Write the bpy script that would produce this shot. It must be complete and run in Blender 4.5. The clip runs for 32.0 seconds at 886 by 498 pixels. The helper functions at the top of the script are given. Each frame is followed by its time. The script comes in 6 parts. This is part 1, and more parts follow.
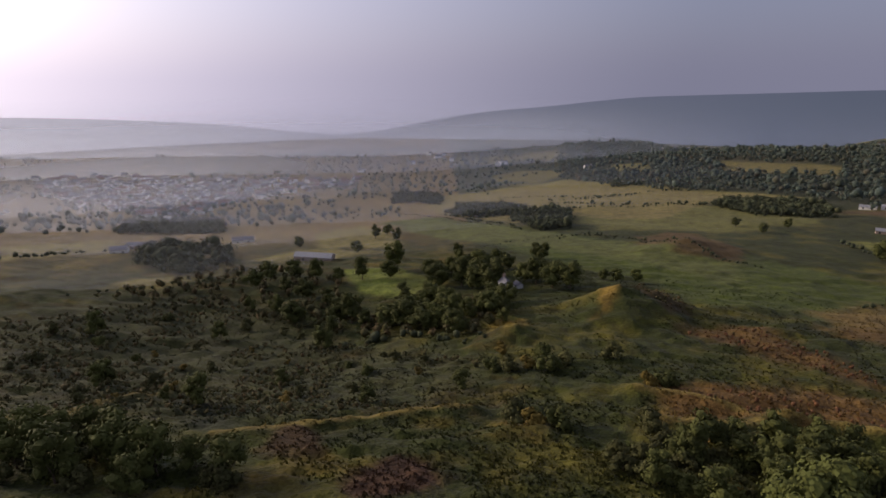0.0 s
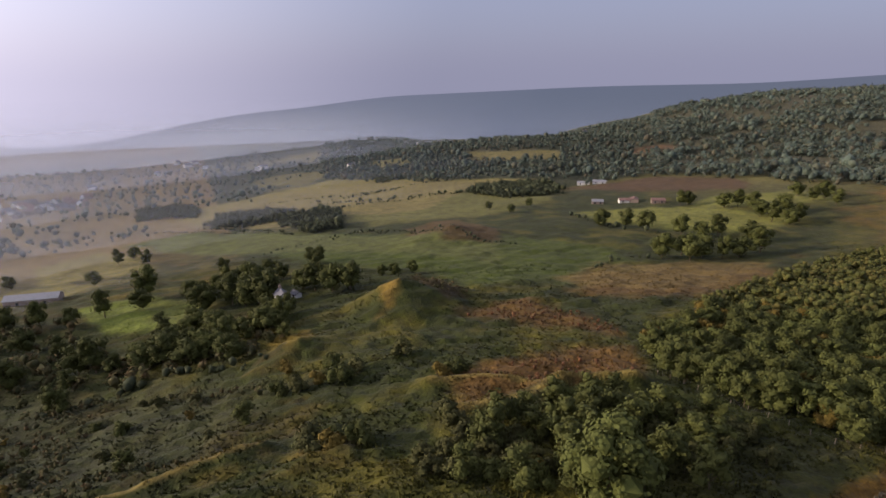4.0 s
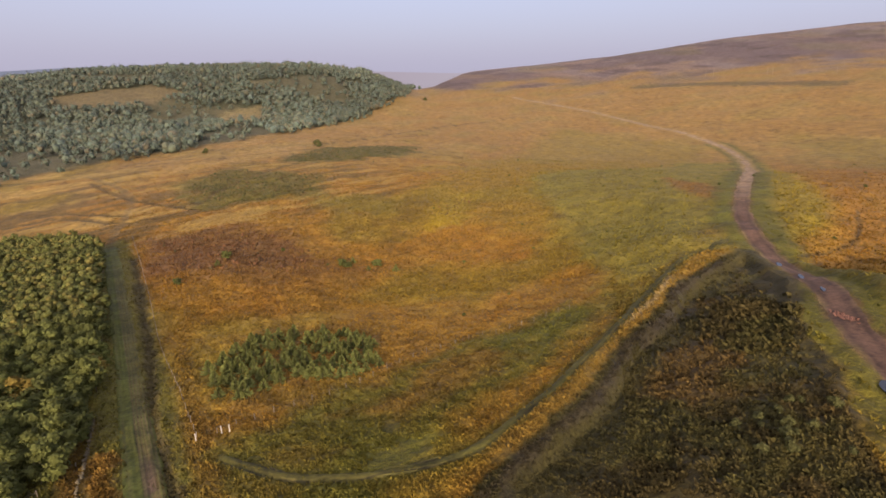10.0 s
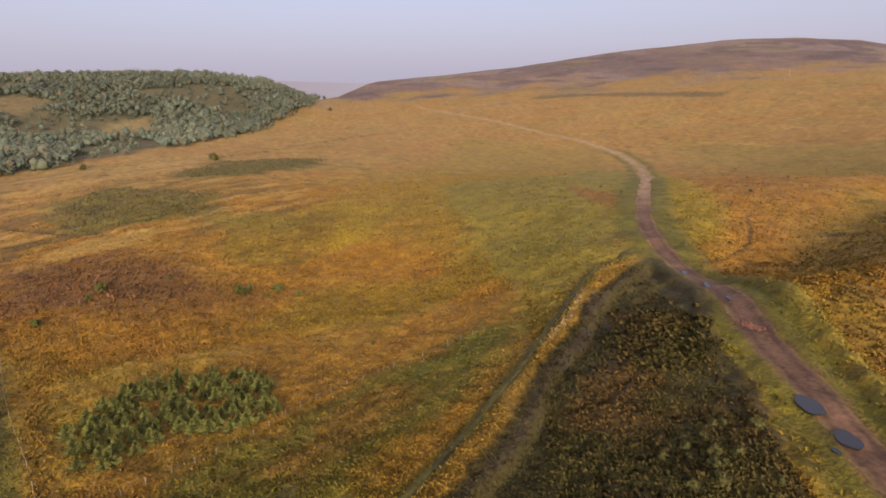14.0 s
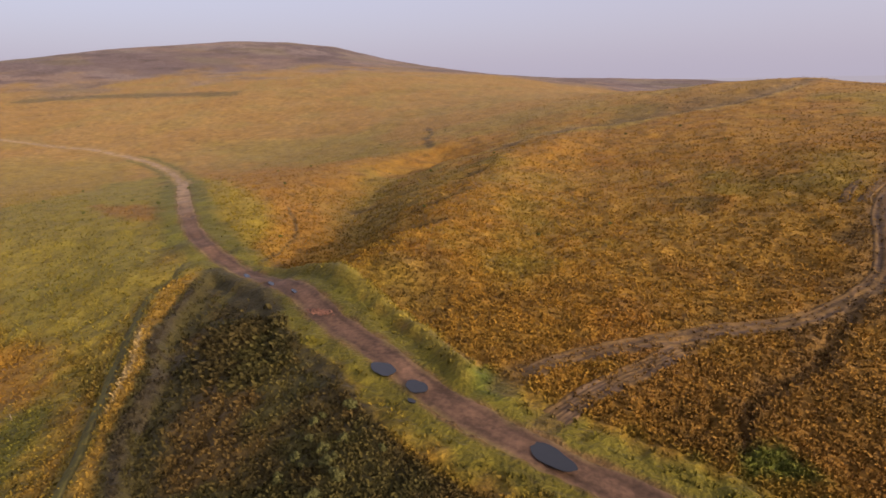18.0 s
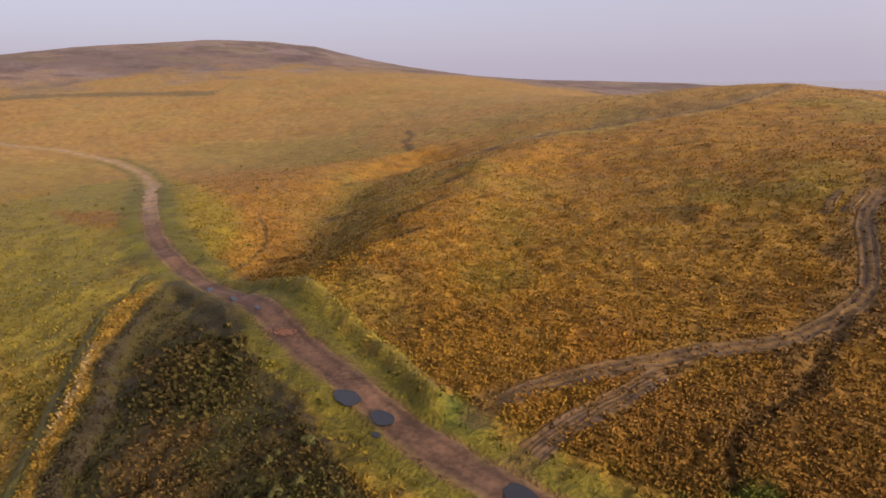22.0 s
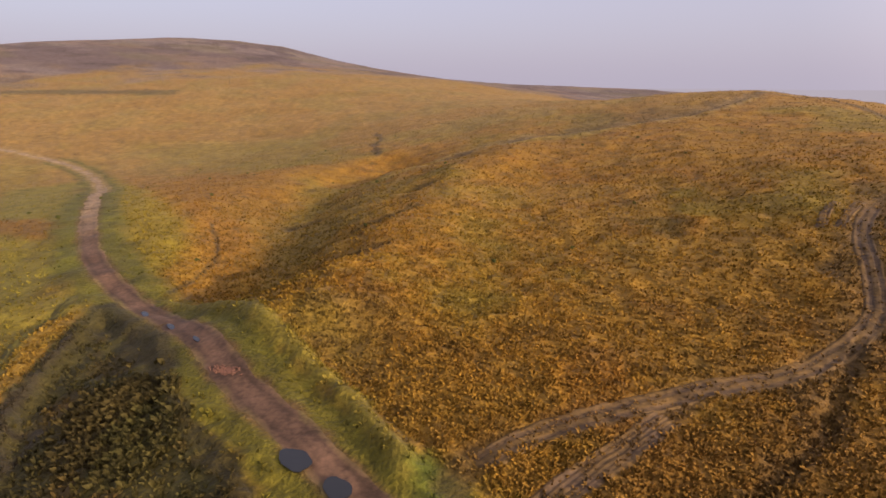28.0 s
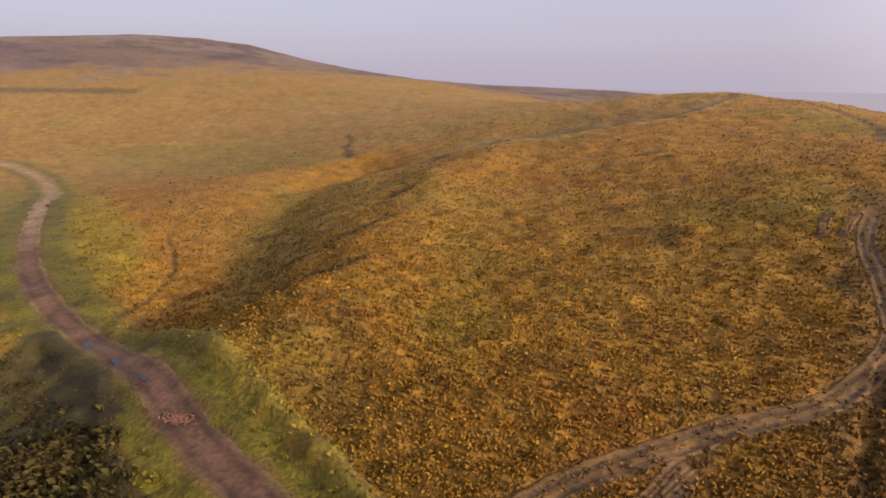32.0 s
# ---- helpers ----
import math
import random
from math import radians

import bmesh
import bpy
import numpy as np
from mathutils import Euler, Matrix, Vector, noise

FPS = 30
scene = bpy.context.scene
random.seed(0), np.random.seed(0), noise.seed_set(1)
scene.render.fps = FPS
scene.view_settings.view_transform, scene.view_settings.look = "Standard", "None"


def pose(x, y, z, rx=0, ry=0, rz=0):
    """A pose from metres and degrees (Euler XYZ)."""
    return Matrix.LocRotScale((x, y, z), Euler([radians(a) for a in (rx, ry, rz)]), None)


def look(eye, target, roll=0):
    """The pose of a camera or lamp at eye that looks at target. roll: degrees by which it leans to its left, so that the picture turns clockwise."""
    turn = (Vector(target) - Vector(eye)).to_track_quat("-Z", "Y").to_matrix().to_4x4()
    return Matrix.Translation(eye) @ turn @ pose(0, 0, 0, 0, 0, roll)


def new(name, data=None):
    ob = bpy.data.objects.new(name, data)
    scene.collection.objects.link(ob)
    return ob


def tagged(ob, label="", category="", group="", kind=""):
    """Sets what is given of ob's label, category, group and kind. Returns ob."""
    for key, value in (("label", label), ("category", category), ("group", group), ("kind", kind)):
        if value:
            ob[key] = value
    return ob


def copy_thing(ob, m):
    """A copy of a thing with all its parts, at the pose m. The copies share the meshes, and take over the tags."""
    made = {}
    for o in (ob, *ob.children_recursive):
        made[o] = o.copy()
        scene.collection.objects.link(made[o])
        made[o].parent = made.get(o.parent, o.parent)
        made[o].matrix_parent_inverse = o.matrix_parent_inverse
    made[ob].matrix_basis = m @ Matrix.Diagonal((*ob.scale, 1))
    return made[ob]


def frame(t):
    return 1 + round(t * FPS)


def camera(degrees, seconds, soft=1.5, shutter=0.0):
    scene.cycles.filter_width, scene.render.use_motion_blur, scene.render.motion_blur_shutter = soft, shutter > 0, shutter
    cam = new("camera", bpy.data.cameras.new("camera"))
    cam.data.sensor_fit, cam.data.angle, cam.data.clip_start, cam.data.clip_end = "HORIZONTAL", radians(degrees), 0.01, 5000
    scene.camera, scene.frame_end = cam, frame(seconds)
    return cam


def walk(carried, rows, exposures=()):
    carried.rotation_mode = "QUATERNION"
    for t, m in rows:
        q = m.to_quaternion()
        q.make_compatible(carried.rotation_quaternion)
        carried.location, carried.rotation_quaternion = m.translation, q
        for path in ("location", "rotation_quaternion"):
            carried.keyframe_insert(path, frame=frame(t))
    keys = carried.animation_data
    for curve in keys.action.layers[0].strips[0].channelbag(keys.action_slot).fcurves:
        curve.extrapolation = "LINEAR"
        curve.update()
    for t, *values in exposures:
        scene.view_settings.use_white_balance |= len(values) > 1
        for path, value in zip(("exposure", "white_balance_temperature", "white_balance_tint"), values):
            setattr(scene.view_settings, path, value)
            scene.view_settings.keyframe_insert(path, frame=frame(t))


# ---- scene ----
cam = camera(77.77, 32.0, soft=1.6)
PATH = [
    (0, pose(-0.00, -0.00, -0.00, 72.93, -0.01, -0.00)),
    (0.5, pose(0.03, 0.88, -0.20, 72.93, 0.07, -2.54)),
    (1, pose(0.11, 1.75, -0.38, 72.97, 0.15, -5.01)),
    (1.5, pose(0.15, 2.65, -0.59, 72.98, 0.15, -7.49)),
    (2, pose(0.25, 3.50, -0.81, 73.01, 0.21, -10.10)),
    (2.5, pose(0.37, 4.40, -0.97, 72.96, 0.29, -13.04)),
    (4.5, pose(2.08, 8.84, -2.05, 72.94, 0.49, -29.55)),
    (5, pose(2.67, 9.76, -2.08, 72.90, 0.68, -35.88)),
    (5.5, pose(3.32, 10.64, -2.13, 72.83, 0.83, -43.49)),
    (6, pose(3.92, 11.58, -2.13, 72.78, 0.81, -51.33)),
    (6.5, pose(4.68, 12.41, -2.15, 72.75, 0.77, -58.64)),
    (7, pose(5.72, 13.26, -2.22, 72.74, 0.73, -66.87)),
    (7.5, pose(6.74, 14.02, -2.24, 72.74, 0.71, -74.58)),
    (8, pose(7.69, 14.53, -2.04, 72.72, 0.53, -81.50)),
    (8.5, pose(8.70, 14.82, -1.89, 72.77, 0.45, -88.59)),
    (9, pose(9.97, 14.90, -1.87, 72.84, 0.44, -96.64)),
    (9.5, pose(11.38, 14.91, -1.89, 72.91, 0.49, -104.84)),
    (10, pose(12.73, 14.89, -1.89, 72.99, 0.46, -111.38)),
    (10.5, pose(13.88, 14.60, -1.88, 73.13, 0.41, -112.63)),
    (11, pose(14.96, 14.07, -1.86, 73.28, 0.30, -112.79)),
    (11.5, pose(16.06, 13.45, -1.80, 73.40, 0.30, -114.51)),
    (12, pose(17.06, 12.78, -1.82, 73.48, 0.31, -115.39)),
    (12.5, pose(18.06, 12.04, -1.80, 73.58, 0.22, -115.83)),
    (13, pose(19.02, 11.22, -1.75, 73.69, 0.20, -116.28)),
    (13.5, pose(19.94, 10.36, -1.70, 73.77, 0.13, -117.95)),
    (15.5, pose(22.02, 6.85, -2.58, 74.05, 1.27, -137.30)),
    (16, pose(22.73, 6.14, -2.47, 73.90, 1.42, -146.27)),
    (16.5, pose(23.51, 5.48, -2.26, 73.73, 1.63, -155.00)),
    (17, pose(24.21, 5.01, -2.00, 73.45, 1.43, -162.48)),
    (17.5, pose(24.77, 4.76, -1.76, 73.42, 1.10, -166.29)),
    (18, pose(24.87, 4.50, -1.72, 73.39, 0.92, -166.74)),
    (18.5, pose(24.83, 4.02, -1.55, 73.43, 0.96, -167.17)),
    (19, pose(24.75, 3.46, -1.34, 73.43, 0.87, -167.41)),
    (19.5, pose(24.64, 2.90, -1.10, 73.44, 0.75, -167.68)),
    (20, pose(24.61, 2.15, -0.91, 73.43, 0.63, -167.93)),
    (20.5, pose(24.54, 1.13, -0.86, 73.41, 0.60, -168.06)),
    (21, pose(24.46, 0.13, -0.93, 73.44, 0.55, -168.19)),
    (21.5, pose(24.36, -0.82, -0.94, 73.46, 0.47, -168.28)),
    (22, pose(24.35, -1.73, -0.91, 73.46, 0.41, -168.45)),
    (22.5, pose(24.45, -2.57, -0.86, 73.48, 0.30, -168.69)),
    (23, pose(24.56, -3.48, -0.84, 73.48, 0.20, -168.57)),
    (23.5, pose(24.76, -4.46, -0.93, 73.50, 0.15, -168.82)),
    (24, pose(24.90, -5.40, -1.01, 73.52, 0.09, -169.17)),
    (24.5, pose(25.04, -6.33, -1.10, 73.52, -0.04, -169.48)),
    (26.5, pose(25.86, -10.78, -1.46, 73.67, -0.31, -170.21)),
    (27, pose(26.12, -11.93, -1.52, 73.73, -0.32, -170.57)),
    (27.5, pose(26.41, -13.07, -1.56, 73.78, -0.42, -170.97)),
    (28, pose(26.73, -14.23, -1.53, 73.77, -0.45, -171.41)),
    (28.5, pose(27.12, -15.42, -1.50, 73.76, -0.48, -171.85)),
    (29, pose(27.48, -16.58, -1.54, 73.81, -0.56, -172.26)),
    (29.5, pose(27.90, -17.79, -1.52, 73.79, -0.65, -172.63)),
    (30, pose(28.33, -19.06, -1.48, 73.80, -0.62, -173.03)),
    (30.5, pose(28.78, -20.34, -1.48, 73.82, -0.69, -173.38)),
    (31, pose(29.26, -21.63, -1.47, 73.80, -0.71, -173.73)),
    (31.5, pose(29.74, -22.99, -1.44, 73.82, -0.72, -174.07)),
    (32, pose(30.19, -24.40, -1.38, 73.81, -0.75, -174.35)),
]
walk(cam, PATH, [(0.0, -0.9, 5750, 10), (2.5, -0.7, 5750, 10), (5.0, -0.13, 5700, 9), (7.0, 0.24, 5850, 9), (9.0, 0.23, 6100, 10), (13.0, 0.2, 6400, 11), (20.0, 0.19, 6600, 12), (32.0, 0.19, 6650, 12)])

# ---- light ----
SUN_BEARING, SUN_HEIGHT = -66.0, 16.0
world = bpy.data.worlds.new("sky")
scene.world = world
world.use_nodes = True
wt = world.node_tree
sky = wt.nodes.new("ShaderNodeTexSky")
sky.sky_type, sky.sun_disc = "NISHITA", False
sky.sun_elevation, sky.sun_rotation = radians(SUN_HEIGHT), radians(SUN_BEARING)
sky.altitude, sky.air_density, sky.dust_density, sky.ozone_density = 200.0, 1.0, 7.0, 3.0
veil = wt.nodes.new("ShaderNodeMix")  # thin high haze over the whole sky
veil.data_type = "RGBA"
veil.inputs["Factor"].default_value = 0.50
veil.inputs["B"].default_value = (5.5, 5.05, 6.3, 1)
wt.links.new(sky.outputs[0], veil.inputs["A"])
# the haze brightens smoothly towards the sun
sb, sh = radians(SUN_BEARING), radians(SUN_HEIGHT)
way = wt.nodes.new("ShaderNodeTexCoord")
toward = wt.nodes.new("ShaderNodeVectorMath")
toward.operation = "DOT_PRODUCT"
toward.inputs[1].default_value = (math.sin(sb) * math.cos(sh), math.cos(sb) * math.cos(sh), math.sin(sh))
wt.links.new(way.outputs["Generated"], toward.inputs[0])
only = wt.nodes.new("ShaderNodeMath")
only.operation, only.inputs[1].default_value = "MAXIMUM", 0.0
wt.links.new(toward.outputs["Value"], only.inputs[0])
fall = wt.nodes.new("ShaderNodeMath")
fall.operation, fall.inputs[1].default_value = "POWER", 1.5
wt.links.new(only.outputs[0], fall.inputs[0])
close = wt.nodes.new("ShaderNodeMath")
close.operation, close.inputs[1].default_value = "POWER", 8.0
wt.links.new(only.outputs[0], close.inputs[0])
bright = wt.nodes.new("ShaderNodeVectorMath")
bright.operation = "SCALE"
bright.inputs[0].default_value = (15.0, 11.0, 9.0)
wt.links.new(close.outputs[0], bright.inputs["Scale"])
glow = wt.nodes.new("ShaderNodeVectorMath")
glow.operation = "SCALE"
glow.inputs[0].default_value = (7.8, 6.4, 6.7)
wt.links.new(fall.outputs[0], glow.inputs["Scale"])
both = wt.nodes.new("ShaderNodeVectorMath")
both.operation = "ADD"
wt.links.new(veil.outputs["Result"], both.inputs[0])
wt.links.new(glow.outputs[0], both.inputs[1])
full = wt.nodes.new("ShaderNodeVectorMath")
full.operation = "ADD"
wt.links.new(both.outputs[0], full.inputs[0])
wt.links.new(bright.outputs[0], full.inputs[1])
wt.links.new(full.outputs[0], wt.nodes["Background"].inputs[0])
wt.nodes["Background"].inputs[1].default_value = 0.150
lamp = bpy.data.lights.new("sun", "SUN")
lamp.energy, lamp.angle, lamp.color = 4.9, radians(0.9), (1.0, 0.74, 0.47)
sun = new("sun", lamp)
sb, sh = radians(SUN_BEARING), radians(SUN_HEIGHT)
sun.matrix_world = look((math.sin(sb) * 100, math.cos(sb) * 100, 100 * math.tan(sh)), (0, 0, 0))


# ---- materials ----
def material(name, colour, rough=0.9, vary=0.25, scale=1.0, bump=0.0, metal=0.0, attribute=None, per_object=0.0, island=0.0, detail=6.0):
    """A procedural surface: base colour or a colour attribute, broken up at two scales, with fine relief."""
    m = bpy.data.materials.new(name)
    m.use_nodes = True
    nt = m.node_tree
    out = nt.nodes["Principled BSDF"]
    out.inputs["Roughness"].default_value, out.inputs["Metallic"].default_value = rough, metal
    out.inputs["Specular IOR Level"].default_value = 0.2 if rough > 0.6 else 0.5
    place = nt.nodes.new("ShaderNodeTexCoord")
    geo = nt.nodes.new("ShaderNodeNewGeometry")
    fine = nt.nodes.new("ShaderNodeTexNoise")
    fine.inputs["Scale"].default_value, fine.inputs["Detail"].default_value = scale, detail
    wide = nt.nodes.new("ShaderNodeTexNoise")
    wide.inputs["Scale"].default_value, wide.inputs["Detail"].default_value = scale * 0.11, 4.0
    for n in (fine, wide):
        nt.links.new(geo.outputs["Position"], n.inputs["Vector"])
    total = nt.nodes.new("ShaderNodeMath")
    total.operation = "ADD"
    nt.links.new(fine.outputs["Fac"], total.inputs[0])
    nt.links.new(wide.outputs["Fac"], total.inputs[1])
    last = total
    if attribute:
        mid = nt.nodes.new("ShaderNodeTexNoise")
        mid.inputs["Scale"].default_value, mid.inputs["Detail"].default_value, mid.inputs["Roughness"].default_value = scale * 0.32, 5.0, 0.7
        nt.links.new(geo.outputs["Position"], mid.inputs["Vector"])
        plus = nt.nodes.new("ShaderNodeMath")
        plus.operation = "MULTIPLY_ADD"
        plus.inputs[1].default_value = 1.0
        nt.links.new(mid.outputs["Fac"], plus.inputs[0])
        nt.links.new(total.outputs[0], plus.inputs[2])
        less = nt.nodes.new("ShaderNodeMath")
        less.operation = "SUBTRACT"
        less.inputs[1].default_value = 0.5
        nt.links.new(plus.outputs[0], less.inputs[0])
        last = less
    for amount, node, socket in ((per_object, "ShaderNodeObjectInfo", "Random"), (island, "ShaderNodeNewGeometry", "Random Per Island")):
        if amount:
            info = nt.nodes.new(node)
            mul = nt.nodes.new("ShaderNodeMath")
            mul.operation = "MULTIPLY_ADD"
            mul.inputs[1].default_value = amount
            nt.links.new(info.outputs[socket], mul.inputs[0])
            nt.links.new(last.outputs[0], mul.inputs[2])
            last = mul
    span = nt.nodes.new("ShaderNodeMapRange")
    span.inputs["From Min"].default_value = 0.65 + 0.1 * (per_object + island)
    span.inputs["From Max"].default_value = 1.35 + 0.9 * (per_object + island)
    span.inputs["To Min"].default_value, span.inputs["To Max"].default_value = 1 - vary * 1.3, 1 + vary * 1.3
    nt.links.new(last.outputs[0], span.inputs["Value"])
    mix = nt.nodes.new("ShaderNodeVectorMath")
    mix.operation = "SCALE"
    if attribute:
        att = nt.nodes.new("ShaderNodeAttribute")
        att.attribute_name = attribute
        nt.links.new(att.outputs["Color"], mix.inputs[0])
    else:
        mix.inputs[0].default_value = colour
    nt.links.new(span.outputs[0], mix.inputs["Scale"])
    nt.links.new(mix.outputs[0], out.inputs["Base Color"])
    if bump:
        b = nt.nodes.new("ShaderNodeBump")
        b.inputs["Strength"].default_value, b.inputs["Distance"].default_value = 1.0, bump
        nt.links.new(fine.outputs["Fac"], b.inputs["Height"])
        nt.links.new(b.outputs[0], out.inputs["Normal"])
    return m


TURF = material("turf", (0.2, 0.12, 0.04), 0.95, 0.40, 1.6, 0.5, attribute="cover")
TUSSOCK = material("tussock_grass", (0.3, 0.18, 0.06), 0.9, 0.24, 0.9, attribute="cover", island=0.35)
MUD = material("mud_track", (0.185, 0.112, 0.058), 0.75, 0.4, 1.4, 0.08, attribute="cover")
WATER = material("puddle_water", (0.02, 0.022, 0.025), 0.08, 0.05, 1.0)
WATER.node_tree.nodes["Principled BSDF"].inputs["Specular IOR Level"].default_value = 0.3
BARK = material("bark", (0.10, 0.075, 0.05), 0.95, 0.4, 3.0, 0.03)
LEAF = material("broadleaf_foliage", (0.062, 0.068, 0.015), 0.85, 0.36, 0.5, per_object=0.5, island=0.3)
LEAF_BRIGHT = material("pale_green_foliage", (0.078, 0.088, 0.019), 0.85, 0.35, 0.5, per_object=0.3, island=0.3)
LEAF_GOLD = material("turning_foliage", (0.135, 0.098, 0.018), 0.85, 0.35, 0.5, per_object=0.5, island=0.3)
LEAF_DARK = material("dark_foliage", (0.056, 0.056, 0.016), 0.85, 0.4, 0.5, per_object=0.5, island=0.3)
HAZED_LEAF = material("hazed_woodland_foliage", (0.115, 0.112, 0.060), 0.95, 0.34, 0.02)
SCRUB_LEAF = material("scrub_foliage", (0.085, 0.072, 0.026), 0.9, 0.3, 0.3)
NEEDLE = material("conifer_foliage", (0.092, 0.100, 0.024), 0.85, 0.4, 1.0, per_object=0.6, island=0.5)
TIMBER = material("weathered_timber", (0.17, 0.14, 0.105), 0.9, 0.3, 5.0, 0.01)
PALE_TIMBER = material("bleached_timber", (0.36, 0.32, 0.26), 0.9, 0.2, 5.0, 0.01)
WIRE = material("galvanised_wire", (0.14, 0.14, 0.13), 0.5, 0.1, 5.0, metal=0.8)
STONE = material("field_stone", (0.095, 0.078, 0.045), 0.95, 0.4, 4.0, 0.03, island=0.6, per_object=0.3)
RENDER_WALL = material("white_render", (0.62, 0.60, 0.56), 0.85, 0.12, 1.5, 0.01, per_object=0.25)
BRICK_WALL = material("brown_brick_wall", (0.26, 0.20, 0.16), 0.9, 0.25, 2.0, 0.01, per_object=0.5)
SLATE = material("slate_roof", (0.11, 0.11, 0.12), 0.7, 0.3, 2.0, 0.02, per_object=0.4)
TILE = material("red_tile_roof", (0.17, 0.105, 0.085), 0.8, 0.3, 2.0, 0.02, per_object=0.4)
SHEET = material("pale_sheet_roof", (0.22, 0.22, 0.22), 0.5, 0.15, 1.0, 0.01, per_object=0.3)
GLASS = material("window_glass", (0.03, 0.035, 0.04), 0.12, 0.05, 1.0)
RUBBLE = material("red_brick_rubble", (0.15, 0.076, 0.052), 0.95, 0.4, 5.0, 0.02, island=0.8)


def haze_sheen(m, weight, tint=(0.82, 0.85, 1.0), rough=0.45):
    """Pale sheen on grass and leaves seen along the surface; imitates distance haze."""
    out = m.node_tree.nodes["Principled BSDF"]
    out.inputs["Sheen Weight"].default_value, out.inputs["Sheen Roughness"].default_value = weight, rough
    out.inputs["Sheen Tint"].default_value = (*tint, 1)


haze_sheen(TURF, 0.025, (0.9, 0.88, 1.0), 0.3)
haze_sheen(HAZED_LEAF, 0.05)


def hues(m, colours):
    """Lets the clumps of a foliage material differ in hue, one by one."""
    nt = m.node_tree
    ramp = nt.nodes.new("ShaderNodeValToRGB")
    while len(ramp.color_ramp.elements) < len(colours):
        ramp.color_ramp.elements.new(0.5)
    for k, c in enumerate(colours):
        ramp.color_ramp.elements[k].position = k / (len(colours) - 1)
        ramp.color_ramp.elements[k].color = (*c, 1)
    geo = nt.nodes.new("ShaderNodeNewGeometry")
    nt.links.new(geo.outputs["Random Per Island"], ramp.inputs[0])
    scale = [n for n in nt.nodes if n.type == "VECT_MATH"][0]
    nt.links.new(ramp.outputs[0], scale.inputs[0])
    return m


# far crowns paler and bluer than near ones: distance haze put into the colour
hues(HAZED_LEAF, ((0.060, 0.080, 0.064), (0.064, 0.085, 0.065), (0.070, 0.090, 0.064), (0.080, 0.092, 0.058), (0.098, 0.084, 0.052)))
hues(SCRUB_LEAF, ((0.048, 0.050, 0.018), (0.062, 0.060, 0.021), (0.080, 0.068, 0.025), (0.105, 0.070, 0.030)))
HEATH_LEAF = hues(material("heather_and_bracken", (0.12, 0.06, 0.03), 0.9, 0.3, 0.3), ((0.060, 0.048, 0.018), (0.11, 0.055, 0.026), (0.14, 0.068, 0.028)))
COPSE_LEAF = hues(material("copse_foliage", (0.06, 0.07, 0.025), 0.9, 0.3, 0.1), ((0.036, 0.044, 0.022), (0.046, 0.054, 0.025), (0.060, 0.062, 0.027)))
CANOPY = hues(material("plantation_canopy", (0.09, 0.09, 0.02), 0.85, 0.35, 0.4), ((0.050, 0.056, 0.013), (0.062, 0.068, 0.015), (0.074, 0.074, 0.017), (0.10, 0.084, 0.02)))

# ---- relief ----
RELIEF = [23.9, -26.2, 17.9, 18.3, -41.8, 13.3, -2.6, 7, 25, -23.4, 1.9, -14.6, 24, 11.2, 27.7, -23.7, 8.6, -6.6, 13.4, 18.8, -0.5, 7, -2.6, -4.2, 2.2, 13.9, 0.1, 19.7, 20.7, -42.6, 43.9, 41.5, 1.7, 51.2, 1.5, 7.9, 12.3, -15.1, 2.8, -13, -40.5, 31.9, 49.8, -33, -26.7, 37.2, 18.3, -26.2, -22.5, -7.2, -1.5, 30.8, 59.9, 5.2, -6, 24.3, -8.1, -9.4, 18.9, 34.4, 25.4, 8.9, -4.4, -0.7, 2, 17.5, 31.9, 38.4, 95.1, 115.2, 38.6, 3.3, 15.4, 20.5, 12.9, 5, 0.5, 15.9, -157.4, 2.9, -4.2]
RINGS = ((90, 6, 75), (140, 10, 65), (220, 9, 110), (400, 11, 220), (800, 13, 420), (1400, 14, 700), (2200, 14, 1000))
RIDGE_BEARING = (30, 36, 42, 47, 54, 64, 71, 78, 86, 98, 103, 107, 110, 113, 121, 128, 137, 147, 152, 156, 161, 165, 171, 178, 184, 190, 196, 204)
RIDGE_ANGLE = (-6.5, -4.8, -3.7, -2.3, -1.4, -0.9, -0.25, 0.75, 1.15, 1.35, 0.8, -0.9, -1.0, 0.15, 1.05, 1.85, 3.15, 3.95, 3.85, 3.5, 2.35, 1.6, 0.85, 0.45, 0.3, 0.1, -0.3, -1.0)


def smooth(a, b, x):
    u = np.clip((x - a) / (b - a), 0, 1)
    return u * u * (3 - 2 * u)


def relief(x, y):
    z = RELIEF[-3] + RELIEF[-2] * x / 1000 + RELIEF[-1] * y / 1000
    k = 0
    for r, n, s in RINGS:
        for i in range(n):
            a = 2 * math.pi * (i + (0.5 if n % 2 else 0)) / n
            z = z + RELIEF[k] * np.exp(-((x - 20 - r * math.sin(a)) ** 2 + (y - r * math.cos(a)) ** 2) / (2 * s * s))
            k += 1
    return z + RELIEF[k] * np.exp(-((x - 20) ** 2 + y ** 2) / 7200)


